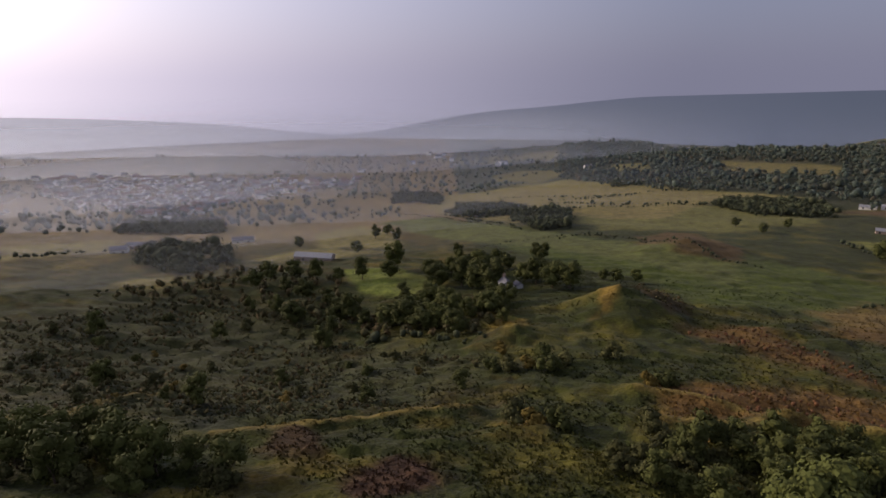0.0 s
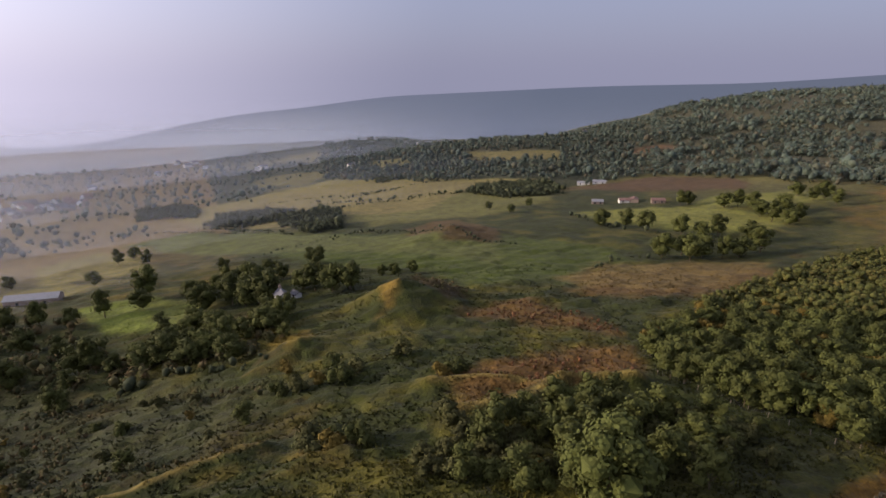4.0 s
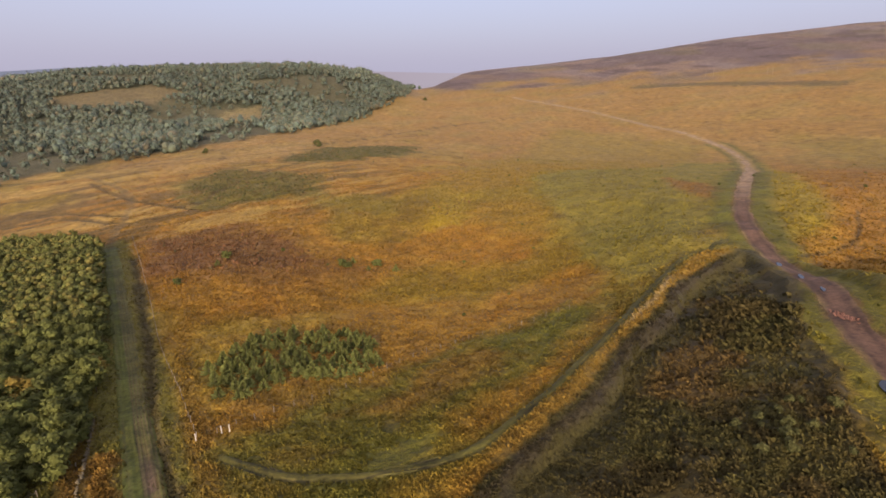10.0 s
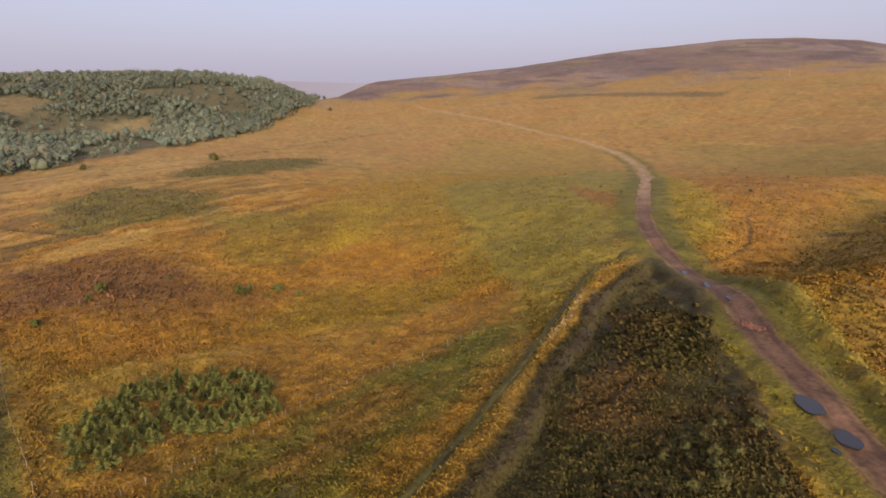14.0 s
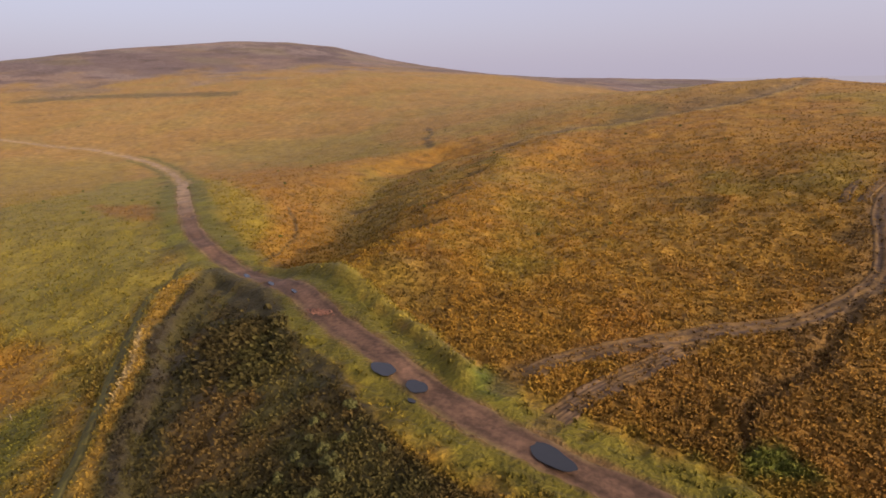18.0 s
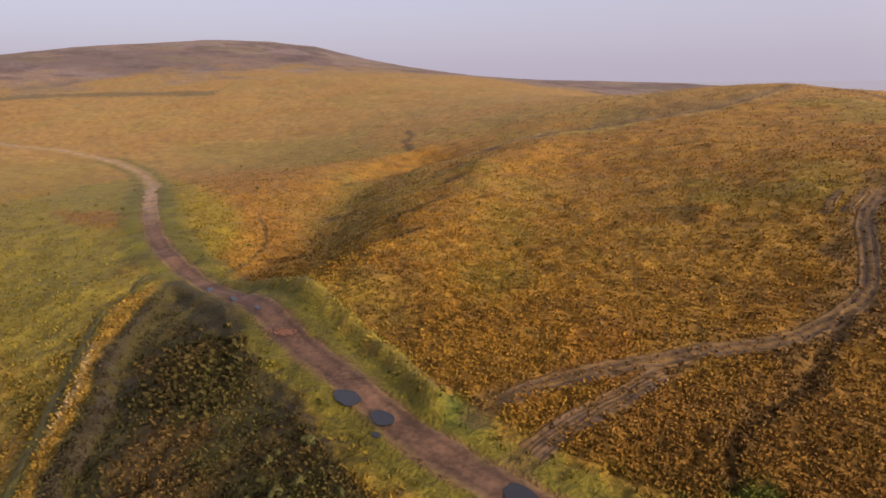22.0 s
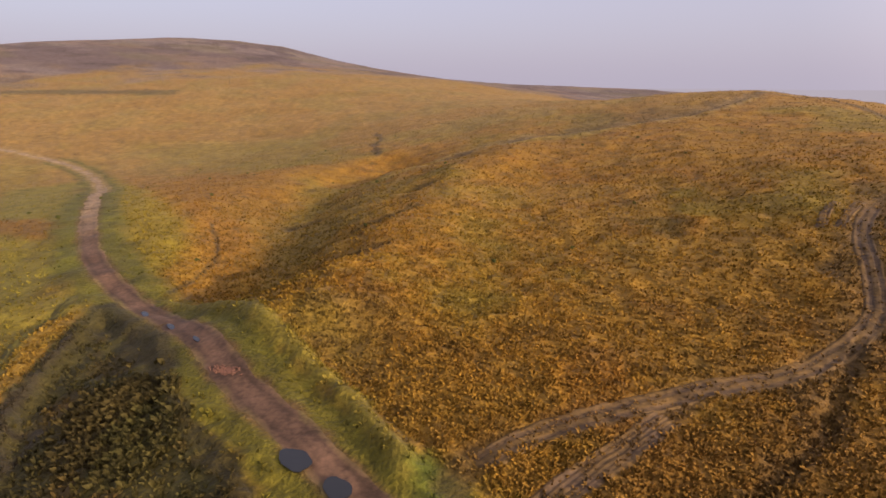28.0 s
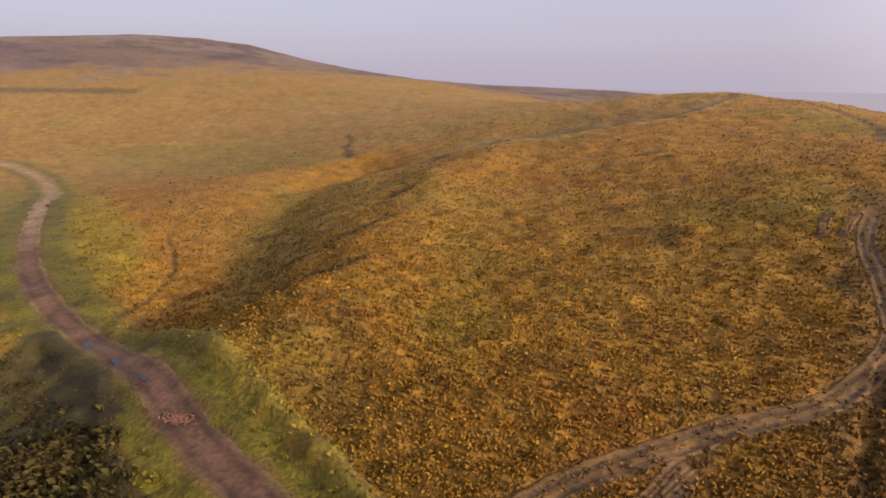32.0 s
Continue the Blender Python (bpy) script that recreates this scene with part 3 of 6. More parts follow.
    area([(-19, 621), (0, 706), (111, 706), (202, 678), (278, 544), (304, 516), (233, 481), (166, 405), (107, 441), (56, 424), (-3, 518)], (0.25, 0.21, 0.085), 5, 4)
    area([(-36, 488), (3, 458), (57, 384), (84, 327), (118, 293), (145, 251), (118, 207), (84, 269), (52, 307), (15, 329), (-31, 403)], (0.135, 0.150, 0.045), 5, 4)
    area([(-22, 249), (-8, 236), (2, 206), (1, 192), (-20, 219)], (0.18, 0.20, 0.05), 3, 3)
    area([(118, 326), (157, 346), (161, 285), (148, 256), (125, 278)], (0.13, 0.085, 0.04), 4, 5, 0.8)
    area([(157, 191), (187, 171), (215, 152), (166, 130), (136, 136), (121, 169)], (0.22, 0.155, 0.06), 6, 6, 0.8)
    area([(300, 410), (390, 400), (425, 330), (385, 285), (330, 330)], (0.12, 0.066, 0.042), 6, 10, 0.85)
    # rough scrub below the drop
    area([(-154, 176), (-117, 218), (-87, 222), (-35, 168), (9.7, 127.2), (6.3, 95.6), (-31.3, 92.4), (-68.3, 98.5), (-85.6, 91.9)], SCRUB, 10, 14, 0.85)
    area([(66, 141), (91, 148), (100, 121), (95, 104), (85, 120)], BRACKEN, 4, 6, 0.9)
    area([(47.1, 101.0), (64.0, 100.9), (83.3, 92.2), (82.2, 84.0), (74.9, 80.1), (55.3, 88.2)], (0.23, 0.115, 0.035), 4, 9, 0.8)
    area([(45.5, 98.0), (73.8, 102.5), (89, 96), (77.5, 82.0), (60.8, 82.2), (42.7, 86.2)], BRACKEN, 4, 6, 0.95)
    area([(-64.3, 112.9), (-58, 116), (-44.8, 104.7), (-40.4, 92.3), (-44.7, 89.6), (-52.7, 94.8)], (0.035, 0.042, 0.018), 1.5, 2)
    # shade of the thicket's trees, put into the grass colour
    area([(63.0, 65.5), (76.8, 56.5), (90.8, 49.1), (77.6, 43.2), (58.9, 42.4), (47.5, 48.6)], (0.055, 0.058, 0.018), 3, 4, 0.8)
    area([(-11.9, 67.1), (-9.4, 74.4), (-2.1, 74.1), (1.4, 67.8), (0.5, 61.7), (-10.4, 62.3)], HEATHER, 2, 4)
    area([(-32.0, 79.1), (-28.0, 88.6), (-21.0, 85.9), (-21.2, 78.1)], HEATHER, 2, 4, 0.8)
    # mound: light on its west face put into the colour, heather side darker
    area([(43, 149), (61, 183), (60, 171), (51, 151)], (0.24, 0.165, 0.04), 1.5, 3)
    area([(74, 203), (84, 190), (75, 155), (67, 150), (62, 168)], (0.075, 0.055, 0.026), 2, 3, 0.9)
    area([(13, 148), (17, 161), (26, 161), (24, 143), (17, 138)], (0.25, 0.185, 0.04), 1.5, 3)
    area([(111, 299), (145, 344), (160, 335), (156, 274), (142, 258), (120, 267)], (0.13, 0.085, 0.035), 4, 6, 0.9)
    # the moor by the lane
    area([(257, 48), (253, 21), (241, 4), (180, -26), (170, -19), (176, 8), (181, 22), (204, 41)], (0.175, 0.088, 0.036), 8, 14, 0.6)
    area([(248, 43), (245, 24), (228, 5), (198, -10), (190, 11), (201, 31)], (0.115, 0.058, 0.033), 6, 18, 0.5)
    area([(370, 41), (417, 20), (391, -4), (346, -40), (288, -19), (292, 13), (320, 32)], (0.110, 0.103, 0.026), 8, 14, 0.85)
    area([(446, -25), (509, -67), (483, -148), (444, -130), (407, -67), (410, -30)], (0.085, 0.090, 0.024), 7, 12, 0.85)
    area([(274, -20), (276, -43), (252, -59), (233, -51), (246, -26)], (0.20, 0.16, 0.03), 8, 8, 0.8)
    area([(232, -63), (246, -84), (237, -90), (209, -65), (210, -56)], GORSE, 5, 12, 0.35)
    area([(217, -56), (225, -69), (209, -65), (208, -56)], GORSE, 3, 6, 0.4)
    area([(263, -66), (567, -344), (391, -384), (184, -183), (125, -112), (109, -76), (168, -87), (194, -74)], (0.235, 0.175, 0.032), 12, 16, 0.6)
    area(SHORT_TURF, (0.185, 0.165, 0.030), 8, 10, 0.7)
    area([(206, -169), (162, -158), (151, -140), (179, -146)], RUST, 3, 5, 0.7)
    area([(107.6, -31.8), (106.6, -61.5), (112, -83), (102.6, -75.2), (93.5, -48.5), (86.0, -23.2), (84.2, -13.0), (82.6, -4.1)], (0.17, 0.135, 0.035), 5, 6, 0.8)
    area([(296, -336), (241, -287), (139, -174), (120, -157), (110, -133), (102, -109), (120, -121), (142, -146)], (0.27, 0.205, 0.03), 4, 5, 0.9)
    area([(203, -306), (121, -240), (108, -194), (88, -105), (100, -109), (106, -138), (137, -174), (171, -208)], (0.27, 0.14, 0.03), 6, 8, 0.7)
    area([(382, -466), (192, -449), (117, -300), (164, -294), (321, -412)], (0.23, 0.18, 0.035), 14, 16, 0.55)
    # spur's east flank: darker growth, with the slope's shade painted in
    area([(102, -174), (92, -218), (63, -227), (68, -178), (72, -120), (76.7, -104.9), (87, -108)], (0.16, 0.13, 0.032), 14, 18, 0.6)
    # shadow of the dent, put into the cover colour
    area([(61.6, -99.4), (53.0, -103.6), (43.3, -86.1), (46.9, -80.1), (53.3, -84.5)], (0.13, 0.085, 0.03), 5, 8, 0.5)
    area([(48, -172), (30, -165), (22.8, -122.9), (33.5, -98.1), (40.6, -109.1)], OLIVE, 12, 16, 0.45)
    area([(-4, -162), (-12, -156), (-8, -147), (-4, -151)], (0.10, 0.085, 0.03), 3, 5, 0.5)
    area([(-8, -347), (-83, -346), (-98, -357), (-48, -318), (9, -311)], (0.16, 0.11, 0.05), 8, 12, 0.5)
    strip(DARK_BELT, (0.085, 0.075, 0.045), 16, 8.0, 14.0, 0.7)
    area([(12.4, -78.0), (-29.1, -94.4), (-12.7, -58.0), (7.4, -52.2), (22.6, -61.6)], (0.205, 0.108, 0.026), 6, 8, 0.7)
    for line in PEAT_LINES:
        strip(line, (0.095, 0.066, 0.030), 2.0, 1.2, 5.0, 0.85)
    for line in PALE_LINES:
        strip(line, (0.40, 0.27, 0.09), 2.5, 1.5, 5.0, 0.7)
    # verges, tracks, wet ground and the hollow
    strip(ROAD_NEAR, (0.104, 0.106, 0.015), 9.0, 3.5, 6.0, 0.85)
    strip(STRIP, (0.265, 0.165, 0.036), 3.4, 1.4, 3.0, 0.85)
    # hollow's shade put into the cover; rust and green growth laid over it
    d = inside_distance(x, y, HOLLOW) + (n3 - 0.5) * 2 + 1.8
    lay(HOLLOW_SHADE, smooth(-0.6, 0.9, d) * 0.96)
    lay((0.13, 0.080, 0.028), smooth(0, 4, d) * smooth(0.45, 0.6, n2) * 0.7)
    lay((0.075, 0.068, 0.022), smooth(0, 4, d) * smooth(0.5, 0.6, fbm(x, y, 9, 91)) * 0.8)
    # bank wall painted in the same shade tone so it stays dark
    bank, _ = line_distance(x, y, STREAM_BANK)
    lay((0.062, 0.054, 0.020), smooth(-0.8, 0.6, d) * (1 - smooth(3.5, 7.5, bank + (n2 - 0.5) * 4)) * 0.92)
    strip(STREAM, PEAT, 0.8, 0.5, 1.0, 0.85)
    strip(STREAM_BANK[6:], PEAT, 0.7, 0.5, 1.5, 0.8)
    strip(WALL_LINE, RUST, 3.0, 1.5, 3.0, 0.5)
    area([(97, 21), (99, 13), (105, -9), (109, -34), (108, -62), (97, -50), (82, -24), (68, 0), (50, 12), (64, 20), (80, 24)], (0.125, 0.125, 0.022), 5, 7, 0.85)
    area([(92, 6), (98, -8), (102, -26), (98, -36), (86, -18), (80, -4)], (0.23, 0.13, 0.03), 5, 10, 0.75)
    area([(70, 17), (84, 20), (90, 10), (80, 4)], (0.21, 0.14, 0.03), 4, 8, 0.5)
    strip(MUD_LANE[:105], (0.155, 0.145, 0.035), 7.0, 2.0, 3.0, 0.85)
    strip(MUD_LANE, (0.13, 0.095, 0.05), 1.8, 0.8, 2.4, 0.55)
    strip(MUD_LANE[:34], (0.13, 0.088, 0.045), 1.9, 0.6, 1.6, 0.7)
    strip(RUSH_BAND, (0.23, 0.14, 0.035), 1.9, 1.0, 2.5, 0.6)
    strip(WALL_RUSHES, (0.24, 0.125, 0.03), 1.8, 1.0, 3.0, 0.8)
    strip(LANE_DITCH, (0.072, 0.055, 0.024), 1.3, 0.6, 2.2, 0.85)
    strip(BANK_LINE, (0.22, 0.175, 0.034), 1.5, 0.6, 1.6, 0.85)
    for line in SLOPE_BANKS:
        strip(line, (0.25, 0.19, 0.06), 1.1, 0.6, 1.6, 0.8)
    strip(MOOR_DITCH, PEAT, 0.45, 0.35, 0.9, 0.8)
    strip(RUTS, (0.125, 0.115, 0.022), 1.9, 0.8, 2.0, 0.6)
    area([(-8, -91), (-19, -98.5), (-22, -95), (-14.5, -85), (-9, -79), (-8, -85)], (0.15, 0.092, 0.045), 2, 3, 0.6)
    area([(24, -73.5), (12, -78), (14, -82), (24, -77)], (0.22, 0.10, 0.03), 1.5, 2, 0.5)
    area([(5, -53), (-4, -55), (-1, -60), (4, -58.5)], (0.10, 0.13, 0.02), 1.5, 2, 0.9)
    area([(39, -64), (33, -60), (31, -63), (36, -68)], (0.09, 0.12, 0.02), 1.5, 2, 0.85)
    area([(-22, -94), (-31, -101), (-40, -118), (-52, -145), (-66, -165), (-60, -170), (-46, -150), (-32, -124), (-23, -105)], (0.13, 0.080, 0.034), 2, 5, 0.6)
    strip(SIDE_TRACK, (0.135, 0.082, 0.042), 2.0, 1.0, 2.6, 0.55)
    strip(SIDE_BRANCH, (0.125, 0.075, 0.038), 1.7, 0.9, 2.2, 0.6)
    strip(SIDE_SPUR, (0.09, 0.056, 0.028), 1.5, 1.0, 4.0, 0.6)
    strip(CREST_TRACK, (0.165, 0.118, 0.080), 5.5, 2.5, 8.0, 0.75)
    strip(CREST_EDGE, (0.40, 0.28, 0.10), 1.5, 1.0, 2.0, 0.6)
    strip(CREST_RIM, (0.10, 0.07, 0.045), 2.5, 1.5, 4.0, 0.85)
    strip(ROAD, (0.150, 0.090, 0.048), 2.9, 0.7, 1.8)
    strip(ROAD[150:], (0.36, 0.245, 0.125), 4.6, 2.0, 2.0, 0.9)
    strip(STRIP[10:26], (0.42, 0.32, 0.21), 0.4, 0.3, 1.0, 0.8)
    pool, _ = line_distance(x, y, POOL_LINE)
    lay(PEAT, (1 - smooth(0.4, 2.8, pool + (n2 - 0.5) * 8)) * 0.7)
    # blue cut everywhere but on the mountain, whose colour carries the haze
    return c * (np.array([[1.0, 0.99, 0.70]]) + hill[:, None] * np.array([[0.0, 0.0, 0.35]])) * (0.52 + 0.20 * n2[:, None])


DARK_BELT = curve([(761, -624), (693, -665), (574, -686), (493, -696)], 8.0)
PEAT_LINES = [curve([(348, 173), (360, 144), (348, 101), (316, 63)]), curve([(423, 98), (377, 78), (333, 52), (304, 31)]), curve([(339, 121), (335, 95), (305, 67), (298, 49)]), curve([(521, -53), (564, -116), (638, -207), (678, -344)]), curve([(315, 32), (370, 5), (410, -30)]), curve([(100, -174), (84, -190), (59, -206)]), curve([(80, -143), (69, -151), (58, -168)]), curve([(89, -108), (77, -119), (58, -132)])]
PALE_LINES = [curve([(399, 176), (423, 118), (426, 61)]), curve([(366, 136), (375, 96), (389, 73)]), curve([(487, 68), (513, 0), (572, -59)]), curve([(24, -309), (65, -274), (102, -250)]), curve([(375, -441), (333, -465), (258, -453)])]
POOL_LINE = [(140, -425), (122, -377), (121, -352), (105, -303)]


def mesh_from(name, verts, faces, mat, colours=None, smooth_shade=False):
    """A mesh from arrays of points and of faces with equal numbers of corners."""
    me = bpy.data.meshes.new(name)
    verts, faces = np.asarray(verts, np.float32), np.asarray(faces, np.int32)
    k = faces.shape[1]
    me.vertices.add(len(verts))
    me.vertices.foreach_set("co", verts.ravel())
    me.loops.add(faces.size)
    me.loops.foreach_set("vertex_index", faces.ravel())
    me.polygons.add(len(faces))
    me.polygons.foreach_set("loop_start", np.arange(0, faces.size, k, dtype=np.int32))
    me.polygons.foreach_set("loop_total", np.full(len(faces), k, np.int32))
    if smooth_shade:
        me.polygons.foreach_set("use_smooth", np.ones(len(faces), bool))
    if colours is not None:
        att = me.attributes.new("cover", "FLOAT_COLOR", "POINT")
        att.data.foreach_set("color", np.c_[colours, np.ones(len(colours))].astype(np.float32).ravel())
    me.update(calc_edges=True)
    me.materials.append(mat)
    return me


def part(name, bm, mat, parent=None, label=""):
    """Links a bmesh as one mesh object under a thing or a part."""
    me = bpy.data.meshes.new(name)
    bm.to_mesh(me)
    bm.free()
    me.materials.append(mat)
    ob = new(name, me)
    ob.parent = parent
    if label:
        ob["label"] = label
    return ob


# ---- the ground: one sheet to the horizon ----
dense = np.arange(-52, 226, 0.32)
spare = np.arange(226 + 1.4, 308 - 1.0, 1.6)
bear = np.radians(np.concatenate([dense, spare]))
na = len(bear)
rad = [0.05, 4.0, 14.0, 24.0, 34.0, 42.0]
while rad[-1] < 4700:
    rad.append(rad[-1] * (1.0075 if 44 < rad[-1] < 330 else 1.014 if rad[-1] < 1500 else 1.03))
rad = np.array(rad)
nr = len(rad)
gx = (20 + np.outer(rad, np.sin(bear))).ravel()
gy = np.outer(rad, np.cos(bear)).ravel()
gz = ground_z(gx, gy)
i, j = np.meshgrid(np.arange(nr - 1), np.arange(na), indexing="ij")
j2 = (j + 1) % na
quads = np.stack([i * na + j, i * na + j2, (i + 1) * na + j2, (i + 1) * na + j], -1).reshape(-1, 4)[:, ::-1]
SHEET_GRID[:] = [bear, rad, gz.reshape(nr, na)]
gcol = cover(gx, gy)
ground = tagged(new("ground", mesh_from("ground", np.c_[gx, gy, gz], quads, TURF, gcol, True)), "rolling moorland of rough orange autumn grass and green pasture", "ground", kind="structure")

# ---- the stony farm track ----
rv, rf = [], []
cross = np.linspace(-2.9, 2.9, 9)
for k, (ax, ay) in enumerate(ROAD):
    bx, by = ROAD[min(k + 1, len(ROAD) - 1)]
    cx, cy = ROAD[max(k - 1, 0)]
    tx, ty = bx - cx, by - cy
    n = math.hypot(tx, ty)
    for c in cross:
        q = c * (1 + 0.12 * math.sin(k * 0.9 + (2 if c > 0 else 0)) * math.sin(k * 0.37 + c))
        rv.append((ax - ty / n * q, ay + tx / n * q))
rv = np.array(rv)
off = np.abs(np.tile(cross, len(ROAD)))
rz = ground_z(rv[:, 0], rv[:, 1]) + np.where(off < 2.6, 0.10, -0.12) + (fbm(rv[:, 0], rv[:, 1], 3, 8) - 0.5) * 0.12
worn = fbm(rv[:, 0], rv[:, 1], 4.0, 15)
grit = fbm(rv[:, 0], rv[:, 1], 1.5, 16)
rut = np.exp(-((off - 1.35) / 0.5) ** 2)
rc = np.array([[0.118, 0.068, 0.041]]) * (0.55 + 0.55 * worn + 0.35 * (grit - 0.5) - 0.28 * rut)[:, None]
dry = np.repeat(smooth(75, 120, np.arange(len(ROAD))), 9)[:, None]
rc = rc * (1 - dry) + np.array([[0.27, 0.185, 0.105]]) * (0.6 + 0.5 * worn - 0.12 * rut)[:, None] * dry
grassy = np.clip(smooth(2.0, 2.9, off + (worn - 0.5) * 1.6), 0, 1)[:, None]
rc = rc * (1 - grassy) + np.array([[0.125, 0.098, 0.026]]) * grassy
for k in range(len(ROAD) - 1):
    for c in range(8):
        a = k * 9 + c
        rf.append((a, a + 9, a + 10, a + 1))
road = tagged(new("road", mesh_from("road", np.c_[rv, rz], np.array(rf)[:, ::-1], MUD, rc, True)), "reddish brown stony farm track with wet ruts", "track", kind="structure")

# ---- the grassy lane with its wheel ruts ----
LANE = curve(MUD_LANE[:105:6], 0.7)
lv, lz, lc, lf = [], [], [], []
lane_cross = np.linspace(-2.9, 2.9, 31)
ctr = np.array(LANE)
tan = np.gradient(ctr, axis=0)
tan /= np.hypot(tan[:, 0], tan[:, 1])[:, None]
lx = (ctr[:, :1] - tan[:, 1:] * lane_cross[None]).ravel()
ly = (ctr[:, 1:] + tan[:, :1] * lane_cross[None]).ravel()
lo = np.tile(lane_cross, len(LANE))
la = np.repeat(np.arange(len(LANE)) / len(LANE), 31)
wob = (fbm(lx, ly, 6, 81) - 0.5) * 0.5
far_part = smooth(0.10, 0.22, la) * (1 - smooth(0.6, 0.9, la))
tracks = sum(np.exp(-((lo + wob * 0.4 - q) / 0.17) ** 2) for q in (-2.2, -1.65, -1.1, -0.55, 0.0)) * (0.55 + 0.7 * fbm(lx, ly, 5, 82)) * (0.25 + 0.75 * far_part)
tracks = np.clip(tracks + 0.4 * np.exp(-((lo + wob - 1.75) / 0.2) ** 2) * fbm(lx, ly, 9, 85), 0, 1)
bare = np.clip(smooth(0.28, 0.55, fbm(lx, ly, 3.5, 83) + 0.15) * np.exp(-((lo + wob + 0.9) / 0.85) ** 4) * (1 - smooth(0.16, 0.30, la)), 0, 1)
lz = ground_z(ctr[:, 0], ctr[:, 1]).repeat(31) * 0.35 + ground_z(lx, ly) * 0.65 + 0.22 - 0.24 * tracks - 0.10 * bare * (0.5 + fbm(lx, ly, 1.2, 86)) - 0.5 * smooth(2.3, 2.9, np.abs(lo))
lcol = np.array([[0.088, 0.092, 0.015]]) * (0.6 + 0.5 * fbm(lx, ly, 2.2, 84))[:, None]
w = np.clip(tracks * 0.9, 0, 1)[:, None]
lcol = lcol * (1 - w) + np.array([[0.105, 0.075, 0.032]]) * w
w = (bare * 0.9)[:, None]
lcol = lcol * (1 - w) + np.array([[0.135, 0.075, 0.050]]) * (0.65 + 0.6 * fbm(lx, ly, 1.5, 87))[:, None] * w
i, j = np.meshgrid(np.arange(len(LANE) - 1), np.arange(30), indexing="ij")
lf = np.stack([i * 31 + j, (i + 1) * 31 + j, (i + 1) * 31 + j + 1, i * 31 + j + 1], -1).reshape(-1, 4)[:, ::-1]
tagged(new("road", mesh_from("lane", np.c_[lx, ly, lz], lf, MUD, lcol, True)), "green farm lane with parallel muddy wheel ruts", "track", kind="structure")


# ---- side tracks: churned strips with wheel ruts ----
def rutted_strip(points, half, ruts, soil, grass, label, seed, deep=0.14, wear=0.8):
    line = np.array(curve(points, 0.6))
    across = np.linspace(-half, half, 27)
    way = np.gradient(line, axis=0)
    way /= np.hypot(way[:, 0], way[:, 1])[:, None]
    x = (line[:, :1] - way[:, 1:] * across[None]).ravel()
    y = (line[:, 1:] + way[:, :1] * across[None]).ravel()
    o = np.tile(across, len(line)) + (fbm(x, y, 7, seed) - 0.5) * 0.9
    edge = smooth(half * 0.62, half, np.abs(np.tile(across, len(line))))
    rut = np.clip(sum(np.exp(-((o - q) / 0.17) ** 2) for q in ruts) * (0.55 + 0.6 * fbm(x, y, 14, seed + 1)), 0, 1)
    clods = fbm(x, y, 0.9, seed + 2, 2)
    ends = np.arange(len(line)) * 0.6
    ends = np.repeat(1 - smooth(0, 4, ends) * smooth(0, 4, ends[::-1]), len(across))
    z = ground_z(x, y) + 0.25 - deep * rut + (clods - 0.5) * 0.10 - 0.55 * np.maximum(edge, ends)
    bare = np.clip((rut * 0.9 + smooth(0.40, 0.62, fbm(x, y, 3.0, seed + 3)) * wear) * (1 - edge), 0, 1)[:, None]
    c = np.array([grass]) * (0.75 + 0.3 * clods)[:, None] * (1 - bare) + np.array([soil]) * (0.85 + 0.3 * clods - 0.25 * rut)[:, None] * bare
    n = len(across)
    a, b = np.meshgrid(np.arange(len(line) - 1), np.arange(n - 1), indexing="ij")
    f = np.stack([a * n + b, (a + 1) * n + b, (a + 1) * n + b + 1, a * n + b + 1], -1).reshape(-1, 4)[:, ::-1]
    return tagged(new("road", mesh_from("track", np.c_[x, y, z], f, MUD, c, True)), label, "track", kind="structure")


SOIL = (0.072, 0.046, 0.026)
rutted_strip(SIDE_TRACK[1::6], 2.3, (-1.2, -0.8, 0.5, 0.9), SOIL, (0.108, 0.064, 0.019), "churned earth vehicle track climbing over the moor", 201, 0.14, 0.35)
rutted_strip(SIDE_BRANCH[::5], 2.4, (-1.4, -0.9, -0.2, 0.5, 1.1), SOIL, (0.105, 0.062, 0.019), "muddy vehicle track with several parallel ruts", 211, 0.18, 0.7)
upper = SIDE_TRACK[52::5]
for shift, seed in ((-4.2, 231), (3.6, 241), (7.4, 251)):
    rutted_strip([(x + shift * 0.92 + 0.8 * math.sin(k + seed), y - shift * 0.38) for k, (x, y) in enumerate(upper)], 1.5, (-0.8, 0.8), SOIL, (0.105, 0.062, 0.019), "pair of wheel ruts cut into the moor grass", seed, 0.18, 0.15)
rutted_strip(RUTS[::6], 1.25, (-0.75, 0.75), (0.045, 0.037, 0.014), (0.078, 0.069, 0.013), "faint grassy pair of wheel ruts beside the stream", 221, 0.12, 0.15)

# ---- the far hills, morning mist painted as their glow ----
FAR_BEARING = (-60, -45, -38, -30, -21, -13, -9, 1, 6, 12, 17, 27, 38, 54, 62, 81, 89, 104, 114, 130, 170, 184, 212, 240, 270, 300)
FAR_ANGLE = (-2.5, -2.6, -2.83, -3.35, -4.0, -5.2, -5.4, -3.4, -2.8, -2.4, -1.53, -1.2, -0.72, -0.4, 0.2, 1.46, 1.6, 0.94, 0.65, 0.4, 0.25, 0.16, 0.15, -0.3, -1.2, -2.5)
bb = np.arange(-60, 301, 1.0)
top = np.interp(bb, FAR_BEARING, FAR_ANGLE) + (fbm(bb * 10, bb * 0, 25, 6) - 0.5) * 0.12
